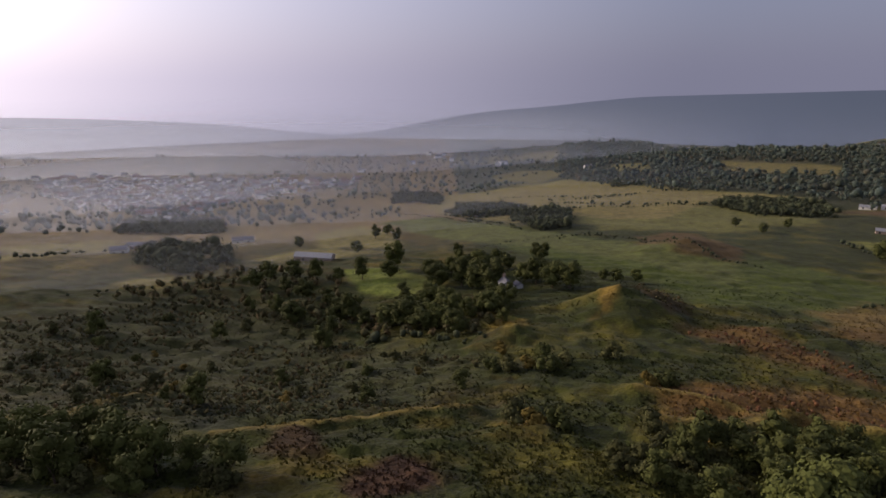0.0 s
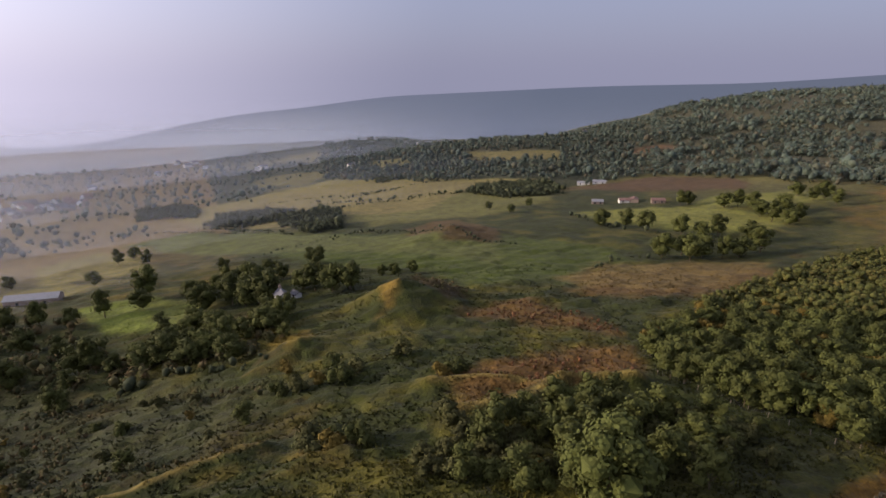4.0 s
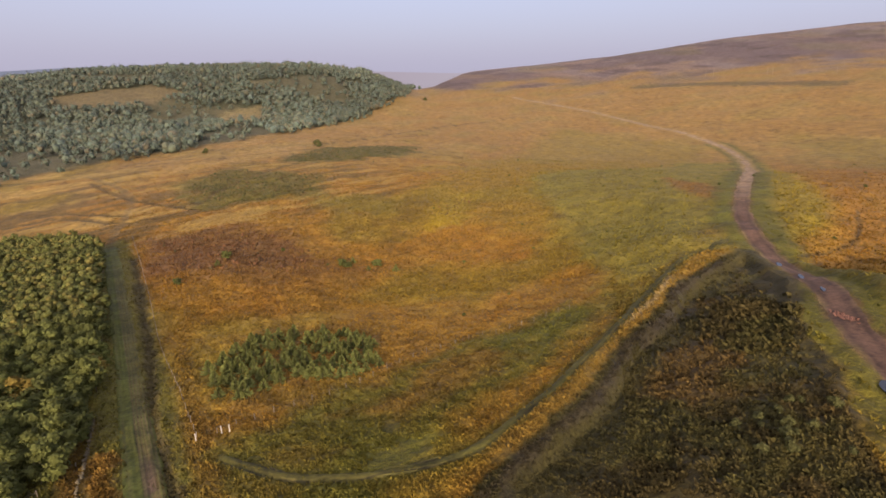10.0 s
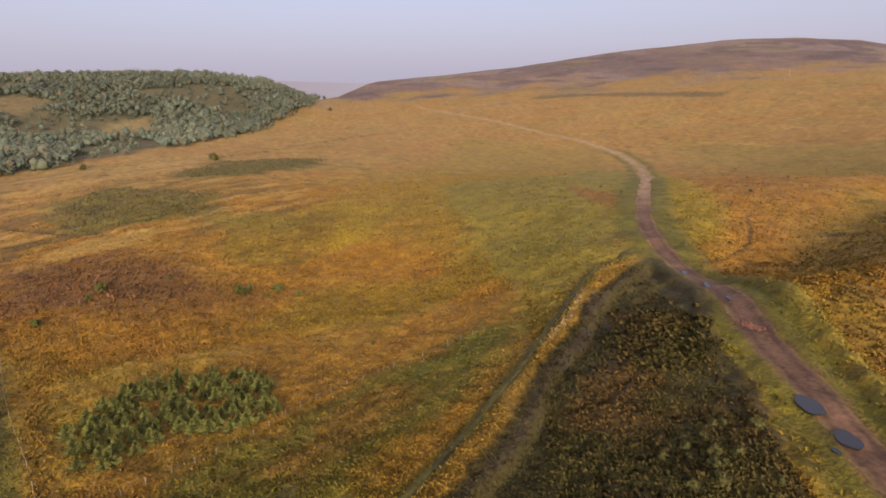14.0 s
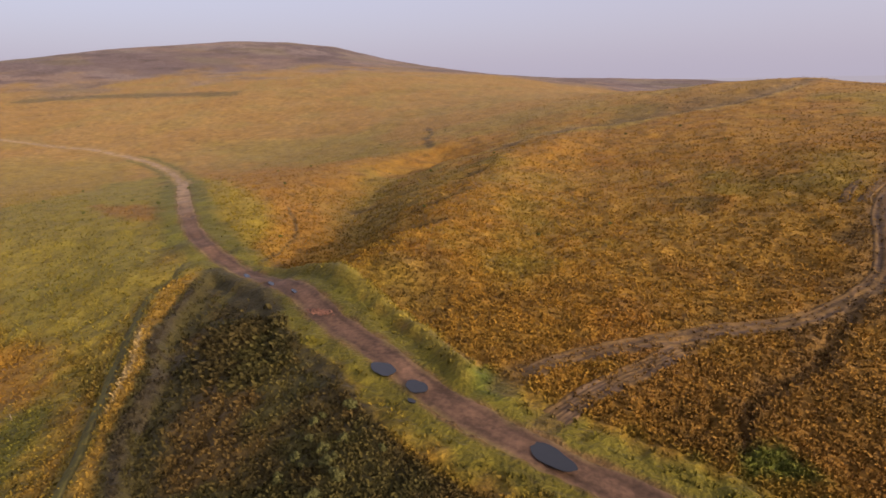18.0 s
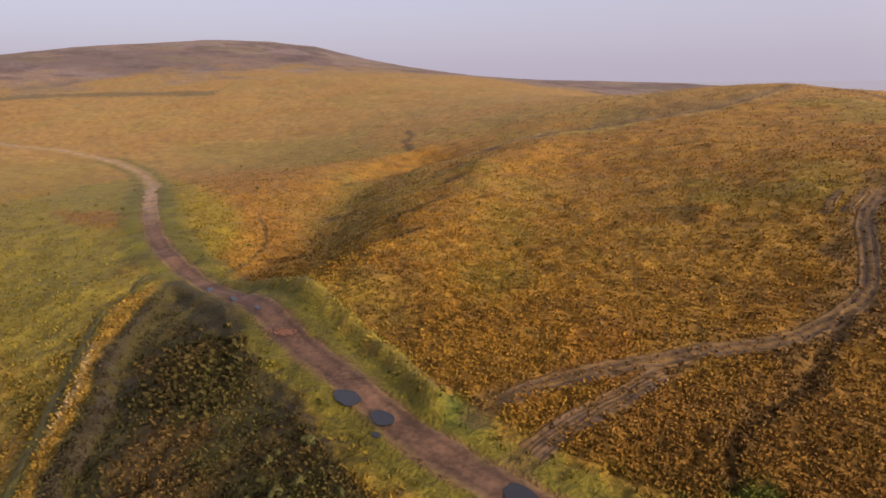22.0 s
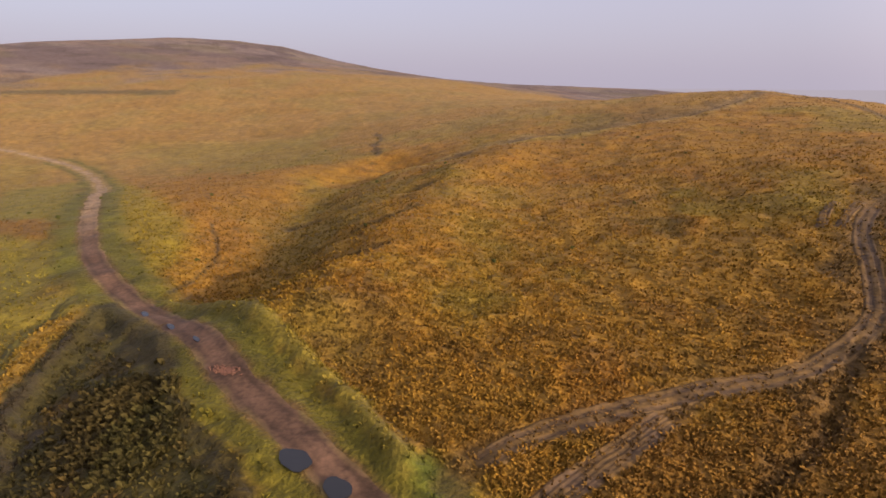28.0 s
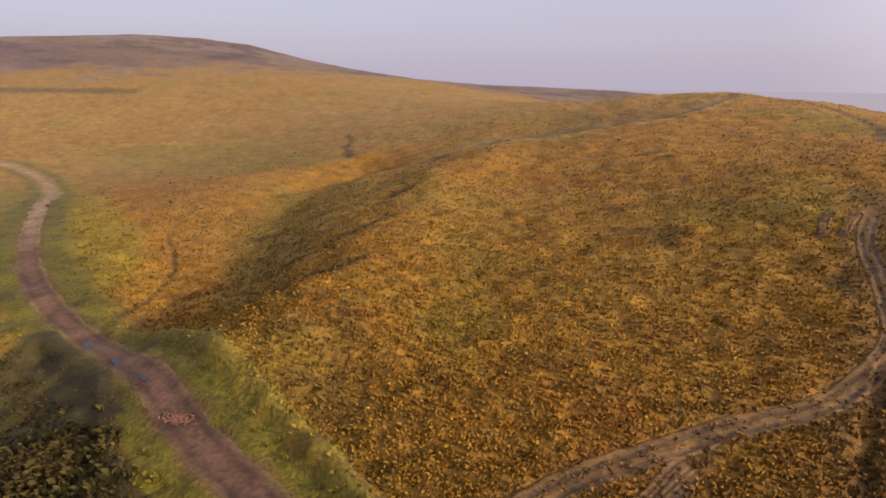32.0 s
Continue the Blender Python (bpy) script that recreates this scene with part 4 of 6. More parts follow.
top = np.convolve(np.pad(top, 4, mode="edge"), np.ones(9) / 9, "valid")
fv, ff, fc = [], [], []
for k, a in enumerate(bb):
    for q, (dist, drop) in enumerate(((4300, None), (4360, 2.2), (4420, 1.1), (4500, 0.35), (4600, 0.0))):
        ang = -10.0 if drop is None else top[k] - drop
        fv.append((20 + dist * math.sin(radians(a)), dist * math.cos(radians(a)), dist * math.tan(radians(ang))))
for k in range(len(bb) - 1):
    for q in range(4):
        ff.append((k * 5 + q, (k + 1) * 5 + q, (k + 1) * 5 + q + 1, k * 5 + q + 1))
HAZE = bpy.data.materials.new("hazed_hills")
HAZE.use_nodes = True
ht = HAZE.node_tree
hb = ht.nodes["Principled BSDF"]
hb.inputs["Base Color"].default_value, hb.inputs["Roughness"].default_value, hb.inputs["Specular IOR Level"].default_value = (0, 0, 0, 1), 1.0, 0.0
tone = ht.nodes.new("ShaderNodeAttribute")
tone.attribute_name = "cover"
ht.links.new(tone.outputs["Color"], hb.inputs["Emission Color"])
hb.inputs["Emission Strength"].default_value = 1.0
# haze and brightness towards the sun, by bearing, put into the emission
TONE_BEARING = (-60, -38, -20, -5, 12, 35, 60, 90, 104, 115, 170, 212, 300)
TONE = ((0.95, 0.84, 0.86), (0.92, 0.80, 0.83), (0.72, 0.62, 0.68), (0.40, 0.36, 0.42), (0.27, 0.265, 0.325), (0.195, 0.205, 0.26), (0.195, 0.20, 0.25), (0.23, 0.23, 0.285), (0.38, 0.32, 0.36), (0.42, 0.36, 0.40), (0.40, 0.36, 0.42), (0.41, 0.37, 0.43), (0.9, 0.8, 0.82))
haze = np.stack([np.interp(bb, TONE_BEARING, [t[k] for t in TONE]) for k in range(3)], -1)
# painted mist pools at the hills' foot, most where the valley runs sunward
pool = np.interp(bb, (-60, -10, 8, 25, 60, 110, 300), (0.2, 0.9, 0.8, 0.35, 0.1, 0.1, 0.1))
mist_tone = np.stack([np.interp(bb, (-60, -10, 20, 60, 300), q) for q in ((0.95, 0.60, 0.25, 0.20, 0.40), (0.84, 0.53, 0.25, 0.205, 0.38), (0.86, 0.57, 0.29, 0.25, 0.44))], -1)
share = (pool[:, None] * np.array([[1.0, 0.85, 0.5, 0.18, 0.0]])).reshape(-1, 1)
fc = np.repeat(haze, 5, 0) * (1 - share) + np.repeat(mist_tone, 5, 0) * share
tagged(new("backdrop", mesh_from("backdrop", fv, ff, HAZE, fc, True)), "pale ridges on the horizon with mist painted as glow", "hills", kind="structure")


# ---- morning mist in the valley: translucent sheets added for its haze ----
MIST = bpy.data.materials.new("morning_mist")
MIST.use_nodes = True
mt = MIST.node_tree
mt.nodes.remove(mt.nodes["Principled BSDF"])
density = mt.nodes.new("ShaderNodeAttribute")
density.attribute_name = "cover"
clear, front, back = mt.nodes.new("ShaderNodeBsdfTransparent"), mt.nodes.new("ShaderNodeBsdfDiffuse"), mt.nodes.new("ShaderNodeBsdfTranslucent")
for n in (front, back):
    n.inputs["Color"].default_value = (0.74, 0.80, 0.95, 1)
droplets, bank = mt.nodes.new("ShaderNodeMixShader"), mt.nodes.new("ShaderNodeMixShader")
mt.links.new(front.outputs[0], droplets.inputs[1])
mt.links.new(back.outputs[0], droplets.inputs[2])
mt.links.new(density.outputs["Fac"], bank.inputs[0])
mt.links.new(clear.outputs[0], bank.inputs[1])
mt.links.new(droplets.outputs[0], bank.inputs[2])
mt.links.new(bank.outputs[0], mt.nodes["Material Output"].inputs["Surface"])


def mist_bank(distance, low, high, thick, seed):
    """Translucent sheet added as village mist; it thins out upwards and towards its ends."""
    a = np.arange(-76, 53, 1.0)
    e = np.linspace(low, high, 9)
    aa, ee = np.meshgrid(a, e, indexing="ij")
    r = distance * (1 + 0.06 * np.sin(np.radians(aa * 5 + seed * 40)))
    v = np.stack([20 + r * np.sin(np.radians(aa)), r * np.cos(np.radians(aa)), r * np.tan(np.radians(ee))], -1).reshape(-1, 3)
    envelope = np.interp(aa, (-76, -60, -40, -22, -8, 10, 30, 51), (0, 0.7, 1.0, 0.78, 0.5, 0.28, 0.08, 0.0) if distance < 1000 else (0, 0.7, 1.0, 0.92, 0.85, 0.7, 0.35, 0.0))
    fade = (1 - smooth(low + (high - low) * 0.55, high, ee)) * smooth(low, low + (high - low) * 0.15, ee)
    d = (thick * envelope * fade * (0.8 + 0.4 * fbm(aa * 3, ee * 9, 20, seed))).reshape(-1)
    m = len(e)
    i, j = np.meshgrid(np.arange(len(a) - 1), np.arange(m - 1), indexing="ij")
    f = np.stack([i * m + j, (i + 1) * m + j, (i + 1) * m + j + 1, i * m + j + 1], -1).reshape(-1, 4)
    tagged(new("mist", mesh_from("mist", v, f, MIST, np.repeat(d[:, None], 3, 1), True)), "thin translucent sheet added as morning mist over the village", "mist", kind="stuff")


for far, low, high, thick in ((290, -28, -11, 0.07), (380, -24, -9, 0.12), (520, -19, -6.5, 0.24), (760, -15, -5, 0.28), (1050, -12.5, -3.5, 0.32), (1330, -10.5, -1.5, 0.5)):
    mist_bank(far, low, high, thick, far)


# ---- trees ----
def lobed_crown(rng, height, width, base, lobes, leaves, leaf, squash=0.8):
    """A crown of uneven lobes with many small leaf sprays that break its outline."""
    bm = bmesh.new()
    spots = []
    for k in range(lobes):
        t = (k + 0.5) / lobes
        h = base + (height - base) * (0.12 + 0.78 * t)
        spread = width * 0.5 * math.sin(math.pi * (0.18 + 0.74 * t)) ** 0.8
        a = rng.uniform(0, 6.28)
        d = spread * math.sqrt(rng.uniform(0.05, 0.75))
        size = width * rng.uniform(0.20, 0.30) * (1.1 - 0.35 * t)
        spots.append((Vector((d * math.cos(a), d * math.sin(a), h)), size))
    for c, s in spots:
        got = bmesh.ops.create_icosphere(bm, subdivisions=1, radius=s * 0.74)["verts"]
        for v in got:
            v.co = Vector((v.co.x, v.co.y, v.co.z * squash)) * rng.uniform(0.75, 1.2) + c
    for k in range(leaves):
        c, s = spots[rng.randrange(len(spots))]
        n = Vector((rng.gauss(0, 1), rng.gauss(0, 1), rng.gauss(0.35, 0.9))).normalized()
        p = c + Vector((n.x * s, n.y * s, n.z * s * squash)) * rng.uniform(0.82, 1.22)
        t = n.orthogonal().normalized()
        t = Matrix.Rotation(rng.uniform(0, 6.28), 3, n) @ t
        u = n.cross(t)
        l = leaf * rng.uniform(0.6, 1.5)
        tip = n * l * rng.uniform(-0.1, 0.6)
        vs = [bm.verts.new(p - t * l * 0.5), bm.verts.new(p + u * l * 0.45 + tip * 0.4), bm.verts.new(p + t * l * 0.6 + tip), bm.verts.new(p - u * l * 0.45 + tip * 0.3)]
        bm.faces.new(vs)
    return bm


def trunk_mesh(rng, height, thick, base):
    bm = bmesh.new()

    def limb(a, b, r0, r1):
        d = (b - a)
        q = d.to_track_quat("Z", "Y").to_matrix().to_4x4()
        got = bmesh.ops.create_cone(bm, segments=6, radius1=r0, radius2=r1, depth=d.length, cap_ends=False)["verts"]
        bmesh.ops.transform(bm, matrix=Matrix.Translation((a + b) / 2) @ q, verts=got)

    fork = Vector((rng.uniform(-0.2, 0.2), rng.uniform(-0.2, 0.2), base + 0.3))
    limb(Vector((0, 0, -0.5)), fork, thick, thick * 0.7)
    for k in range(4):
        a = k * 1.57 + rng.uniform(-0.4, 0.4)
        out = Vector((math.cos(a), math.sin(a), 0)) * height * rng.uniform(0.12, 0.25)
        limb(fork, Vector((0, 0, height * rng.uniform(0.5, 0.75))) + out, thick * 0.5, thick * 0.12)
    return bm


def make_tree(kind, label, category, height, width, base, lobes, leaves, leaf, mat, seed, thick=0.16, group=""):
    rng = random.Random(seed)
    ob = tagged(new(kind), label, category, group)
    part("trunk", trunk_mesh(rng, height, thick, base), BARK, ob)
    part("crown", lobed_crown(rng, height, width, base, lobes, leaves, leaf), mat, ob)
    return ob


used = set()


def stand(proto, x, y, rng, size=1.0, sink=0.1):
    """Sets a tree on the ground at (x, y); the first one placed is the one that was built."""
    m = pose(x, y, ground_z(x, y) - sink, rng.uniform(-4, 4), rng.uniform(-4, 4), rng.uniform(0, 360))
    if proto.name not in used:
        used.add(proto.name)
        proto.matrix_basis = m @ Matrix.Diagonal((size, size, size * rng.uniform(0.9, 1.1), 1))
        return proto
    ob = copy_thing(proto, Matrix.Identity(4))
    ob.matrix_basis = m @ Matrix.Diagonal((size * rng.uniform(0.9, 1.1), size, size * rng.uniform(0.9, 1.12), 1))
    return ob


def scatter(poly, gap, rng, keep=1.0):
    """Uneven spots inside an outline."""
    xs, ys = [p[0] for p in poly], [p[1] for p in poly]
    spots = []
    y = min(ys)
    while y < max(ys):
        x = min(xs)
        while x < max(xs):
            if rng.random() < keep:
                spots.append((x + rng.uniform(-0.45, 0.45) * gap, y + rng.uniform(-0.45, 0.45) * gap))
            x += gap
        y += gap * 0.87
    sx, sy = np.array([s[0] for s in spots]), np.array([s[1] for s in spots])
    ok = inside_distance(sx, sy, poly) > 0
    return [s for s, k in zip(spots, ok) if k]


rng = random.Random(5)
# plantation by the lane
PLANTATION = [(85.0, 85.1), (86.1, 65.7), (90.4, 48.1), (99.1, 42.4), (112.9, 42.0), (136, 44), (182, 52), (251, 65)] + [(277, 80), (292, 108), (253, 131), (194, 123), (123, 104), (92, 93)]
plants = [make_tree("plantation_tree", "young broadleaf tree with dense dark green crown in the plantation", "tree", 7.5, 6.2, 0.9, 12, 760, 0.42, LEAF, 1, group="plantation trees"),
          make_tree("plantation_tree", "young broadleaf tree with olive green crown in the plantation", "tree", 8.2, 5.6, 1.0, 12, 760, 0.42, LEAF, 2, group="plantation trees"),
          make_tree("plantation_tree", "young plantation tree with leaves turning yellow and gold", "tree", 6.8, 5.4, 0.8, 11, 700, 0.42, LEAF_GOLD, 3, group="plantation trees"),
          make_tree("plantation_tree", "young plantation tree with paler green leaves", "tree", 7.2, 5.6, 0.8, 11, 700, 0.42, LEAF_BRIGHT, 4, group="plantation trees")]
spots = sorted(scatter(PLANTATION, 3.4, rng), key=lambda q: math.hypot(q[0] - 50, q[1] - 20))
deep_spots = spots[290:]
for x, y in spots[:290]:
    k = rng.choices((0, 1, 2, 3), (46, 36, 6, 12))[0]
    stand(plants[k], x, y, rng, rng.uniform(0.66, 1.0))

# conifers planted on the moor
FIRS = [(122.2, 24.1), (110.0, 21.3), (106.1, 13.5), (112.0, 11.6), (106.9, -3.5), (108.4, -9.0), (119.7, -11.0), (134, -6), (138, 12), (130, 21)]
fir_protos = []
for s in range(3):
    frng = random.Random(40 + s)
    fir = tagged(new("young_conifer"), "small bushy young conifer standing in rough grass", "conifer", "young conifers")
    bm = bmesh.new()
    bmesh.ops.create_cone(bm, segments=5, radius1=0.08, radius2=0.02, depth=2.5, cap_ends=False, matrix=Matrix.Translation((0, 0, 0.95)))
    part("trunk", bm, BARK, fir)
    bm = bmesh.new()
    for k in range(150):
        h = frng.uniform(0.05, 2.4)
        r = (2.7 - h) * 0.66 * frng.uniform(0.5, 1.15)
        a = frng.uniform(0, 6.28)
        o = Vector((math.cos(a), math.sin(a), 0))
        sd = Vector((-o.y, o.x, 0)) * frng.uniform(0.12, 0.28)
        c = Vector((0, 0, h))
        bm.faces.new([bm.verts.new(c + o * r * 0.15), bm.verts.new(c + o * r * 0.7 + sd), bm.verts.new(c + o * r + Vector((0, 0, 0.25))), bm.verts.new(c + o * r * 0.7 - sd)])
    part("crown", bm, NEEDLE, fir)
    fir_protos.append(fir)
for x, y in scatter(FIRS, 2.6, rng, 0.85)[:170]:
    stand(rng.choice(fir_protos), x, y, rng, rng.uniform(0.7, 1.25))

# trees and bushes of the slope and the valley
big = [make_tree("field_tree", "rounded mature broadleaf tree with dark green crown", "tree", 10.5, 10.0, 2.0, 16, 900, 0.66, LEAF, 11, 0.3, "valley trees"),
       make_tree("field_tree", "tall mature broadleaf tree with full olive crown", "tree", 12.5, 9.0, 2.2, 17, 900, 0.66, LEAF, 12, 0.3, "valley trees")]
bush = [make_tree("bush", "dense dark hawthorn bush on rough ground", "bush", 3.4, 4.4, 0.3, 9, 480, 0.36, LEAF_DARK, 21, 0.1, "bushes"),
        make_tree("bush", "low spreading green bush on rough ground", "bush", 2.6, 3.8, 0.2, 8, 420, 0.34, LEAF, 22, 0.1, "bushes"),
        make_tree("bush", "scrubby bush with browning leaves", "bush", 2.8, 3.2, 0.2, 8, 420, 0.33, LEAF_GOLD, 23, 0.1, "bushes")]
pale = make_tree("tree", "bright green bushy tree at the edge of the thicket", "tree", 8.5, 7.0, 0.8, 20, 3400, 0.34, LEAF_BRIGHT, 31, 0.2)


def trees_at(protos, spots, size):
    for k, (x, y) in enumerate(spots):
        stand(protos[k % len(protos)], x, y, rng, size * rng.uniform(0.85, 1.15))


trees_at([pale], [(43.8, 51.5)], 1.25)
trees_at(bush + plants[:1], [(35.5, 67.9), (35.5, 62.0), (39.8, 60.0), (44.6, 59.7), (29.2, 66.2), (38.3, 74.3), (57.0, 76.3), (55.6, 71.6)], 0.9)
for x, y in scatter([(24.6, 70.8), (35.0, 77.6), (47.2, 76.3), (60.1, 78.5), (70.7, 72.9), (74.1, 62.6), (75.9, 55.8), (64.9, 52.1), (50.6, 49.5), (47.5, 48.6), (26.3, 67.2)], 3.3, rng, 0.85)[:90]:
    stand(rng.choice([bush[0], bush[1], bush[0], plants[0]]), x, y, rng, rng.uniform(0.65, 1.0))
trees_at([plants[0], bush[0], plants[1]], [(57.4, 55.5), (60.7, 55.1), (65.0, 55.3), (69.5, 55.5), (74.3, 55.8), (78.6, 56.5), (65.8, 58.2), (60.7, 59.7), (68.4, 64.1)], 0.62)
trees_at([bush[0], plants[0]], [(67.2, 53.2), (67.9, 59.4), (75.7, 55.4), (66.4, 65.6), (54.5, 70.0), (53.5, 75.7), (40.6, 68.9), (36.8, 70.2), (39.6, 62.6), (58.2, 48.2), (72.8, 50.3), (58.1, 54.2), (57.2, 77.2)], 0.82)
trees_at([bush[0], bush[2], bush[1]], [(13.1, 87.1), (16.3, 85.0), (20.2, 83.9), (36.0, 82.1), (42.0, 101.0), (46.2, 101.0), (41.2, 119.2), (43.3, 76.7), (11.9, 119.3), (15.6, 115.9), (19.7, 116.9), (24.5, 113.6), (29.1, 116.8), (15.7, 128.9), (24.7, 122.2)], 1.25)
trees_at(big, [(12, 211), (20, 206), (-2, 219), (8, 219), (17, 231), (38, 210), (43, 202), (49, 198), (34, 216), (-23, 252)], 1.0)
trees_at([big[0]], [(78, 209), (71, 211), (66, 213)], 0.5)
trees_at(big, [(-50, 304), (-46, 360), (-40, 382), (-30, 340), (-89, 326), (198, 360), (203, 337), (226, 348)], 0.7)
trees_at(big, [(218, 259), (226, 247), (228, 233), (233, 213), (239, 205), (245, 200), (189, 183), (200, 182), (207, 177), (213, 171), (220, 168), (234, 168), (250, 185), (193, 171)], 0.95)
trees_at(big, [(308, 277), (303, 279), (313, 252), (319, 247), (302, 219), (296, 207), (296, 197), (306, 198), (320, 217), (316, 234), (369, 242), (362, 227), (371, 225), (358, 210)], 0.95)
trees_at(big, [(-24, 237), (-37, 237), (-48, 236), (-58, 238), (-70, 243), (-80, 239), (-84, 230), (-68, 222), (-57, 214), (-47, 206)], 0.75)
trees_at(big + plants[:1], [(-38, 186), (-33, 183), (-27, 178), (-20, 174), (-14, 170), (-8, 169), (-3, 167), (3, 169), (9, 169), (15, 172), (20, 173), (-39, 175), (-55, 186), (-64, 196)], 0.8)
trees_at(big, [(-6, 238), (-2, 227), (4, 238), (8, 249), (15, 247), (8, 278), (20, 236), (26, 250), (30, 240), (17, 207), (18, 186), (24, 185), (35, 217), (43, 235), (45, 218), (49, 201), (48, 269), (50, 261)], 0.72)
for x, y in scatter([(-20, 210), (-9, 202), (11, 182), (26, 181), (19, 158), (6, 152), (-11, 168), (-18, 175)], 5.5, rng, 0.9)[:60]:
    stand(rng.choice([bush[0], plants[0], big[0]]), x, y, rng, rng.uniform(0.6, 0.95))
trees_at([bush[0]], [(510, -60)], 1.6)
trees_at([bush[0]], [(518, 31), (911, -304)], 1.5)
trees_at([bush[1], fir_protos[0]], [(189, -17), (190, -21), (184, -28), (180, -24), (186, -18), (176, -32), (207, 19), (200, 22), (185, 33)], 0.8)
for x, y in scatter([(-73.6, 77.6), (-66.4, 84.5), (-46.0, 78.1), (-32.7, 71.3), (-28.7, 63.2), (-60.2, 61.5)], 5.2, rng)[:70]:
    stand(rng.choice([plants[0], bush[0], plants[1]]), x, y, rng, rng.uniform(0.8, 1.2))
for x, y in scatter([(-138, 165), (-104, 193), (-82, 208), (-39, 169), (8.0, 123.0), (5.2, 95.9), (-30.6, 97.8), (-47.6, 104.7), (-80.5, 99.4), (-103, 112)], 12.0, rng, 0.6)[:70]:
    stand(rng.choice([bush[0], bush[0], bush[1], bush[2], plants[0]]), x, y, rng, rng.uniform(0.5, 1.2))
for x, y in scatter([(57.1, -41.8), (56.8, -61.8), (48.4, -52.5), (43.9, -45.9), (51.1, -34.7)], 3.0, rng, 0.6)[:40]:
    stand(bush[0], x, y, rng, rng.uniform(0.25, 0.45))


for x, y in zip(*[q[:60] for q in (lambda b, r: (20 + r * np.sin(b), r * np.cos(b)))(np.radians(np.random.RandomState(3).uniform(84, 200, 60)), np.random.RandomState(4).uniform(110, 420, 60))]):
    stand(bush[1], float(x), float(y), rng, rng.uniform(0.18, 0.4))


# far woods: many small crowns, one object for each wood
def wood(name, spots, height, label, seed, mat=None, sprays=0, lobes=3, spray=0.055):
    r2 = np.random.RandomState(seed)
    base = bmesh.new()
    bmesh.ops.create_icosphere(base, subdivisions=1, radius=1.0)
    bv = np.array([v.co[:] for v in base.verts])
    bf = np.array([[v.index for v in f.verts] for f in base.faces])
    base.free()
    n = len(spots)
    sx, sy = np.array([s[0] for s in spots]), np.array([s[1] for s in spots])
    sz = ground_z(sx, sy)
    verts, faces = [], []
    for lobe in range(lobes):
        grow = np.clip(r2.lognormal(0, 0.26, n), 0.5, 1.8) if lobe == 0 else grow
        s = height * r2.uniform(0.28, 0.50, n) * grow * (1.0 if lobes == 1 else 0.9)
        ox, oy = r2.normal(0, height * 0.22, n), r2.normal(0, height * 0.22, n)
        oz = height * r2.uniform(0.28, 0.60, n) * grow
        jit = r2.uniform(0.72, 1.25, (n, len(bv), 1))
        v = bv[None] * jit * ((0.62 if sprays > 12 else 0.9) * s)[:, None, None] * np.array([1, 1, 1.1])
        v = v + np.stack([sx + ox, sy + oy, sz + oz], -1)[:, None, :]
        verts.append(v.reshape(-1, 3))
        faces.append((bf[None] + (np.arange(n) * len(bv))[:, None, None] + lobe * n * len(bv)).reshape(-1, 3))
        if sprays:
            at = sum(len(q) for q in verts)
            m = r2.normal(0, 1, (n, sprays, 3))
            m[..., 2] += 0.4
            m /= np.linalg.norm(m, axis=-1, keepdims=True)
            c = np.stack([sx + ox, sy + oy, sz + oz], -1)[:, None] + m * s[:, None, None] * r2.uniform(0.70, 1.12, (n, sprays, 1))
            lean = m[:, :, None] * r2.normal(0, 0.35, (n, sprays, 3, 1))
            flat = r2.normal(0, 1, (n, sprays, 3, 3))
            flat = flat - m[:, :, None] * (flat * m[:, :, None]).sum(-1, keepdims=True) + lean
            tri = c[:, :, None] + flat * height * spray
            verts.append(tri.reshape(-1, 3))
            faces.append(np.arange(n * sprays * 3).reshape(-1, 3) + at)
            faces[-1], faces[-2] = faces[-1], faces[-2] - faces[-2].min() + at - n * len(bv)
    return tagged(new(name, mesh_from(name, np.vstack(verts), np.vstack(faces), mat or HAZED_LEAF, None, True)), label, "woodland", kind="stuff")


def sector(b0, b1, r0, r1, gap, rng, keep=1.0):
    out = []
    r = r0
    while r < r1:
        step = math.degrees(gap / r)
        b = b0
        while b < b1:
            if rng.random() < keep:
                a = radians(b + rng.uniform(-0.5, 0.5) * step)
                q = r + rng.uniform(-0.5, 0.5) * gap
                out.append((20 + q * math.sin(a), q * math.cos(a)))
            b += step
        r += gap * 0.9
    return out


def clear_of(spots, *polys):
    x, y = np.array([s[0] for s in spots]), np.array([s[1] for s in spots])
    ok = np.ones(len(x), bool)
    for p in polys:
        ok &= inside_distance(x, y, p) < 0
    return [s for s, k in zip(spots, ok) if k]


def within(spots, poly):
    x, y = np.array([s[0] for s in spots]), np.array([s[1] for s in spots])
    ok = inside_distance(x, y, poly, 40) > np.random.RandomState(2).uniform(-14, 6, len(x))
    return [s for s, k in zip(spots, ok) if k]


ccs, cfs, at = [], [], 0
crowns = []
for p in plants[:3]:
    me = [c for c in p.children if c.name.startswith("crown")][0].data
    co = np.array([v.co[:] for v in me.vertices])
    fa = [list(f.vertices) for f in me.polygons]
    crowns.append((co, np.array([t for f in fa for t in ([f] if len(f) == 3 else [f[:3], [f[0], f[2], f[3]]])])))
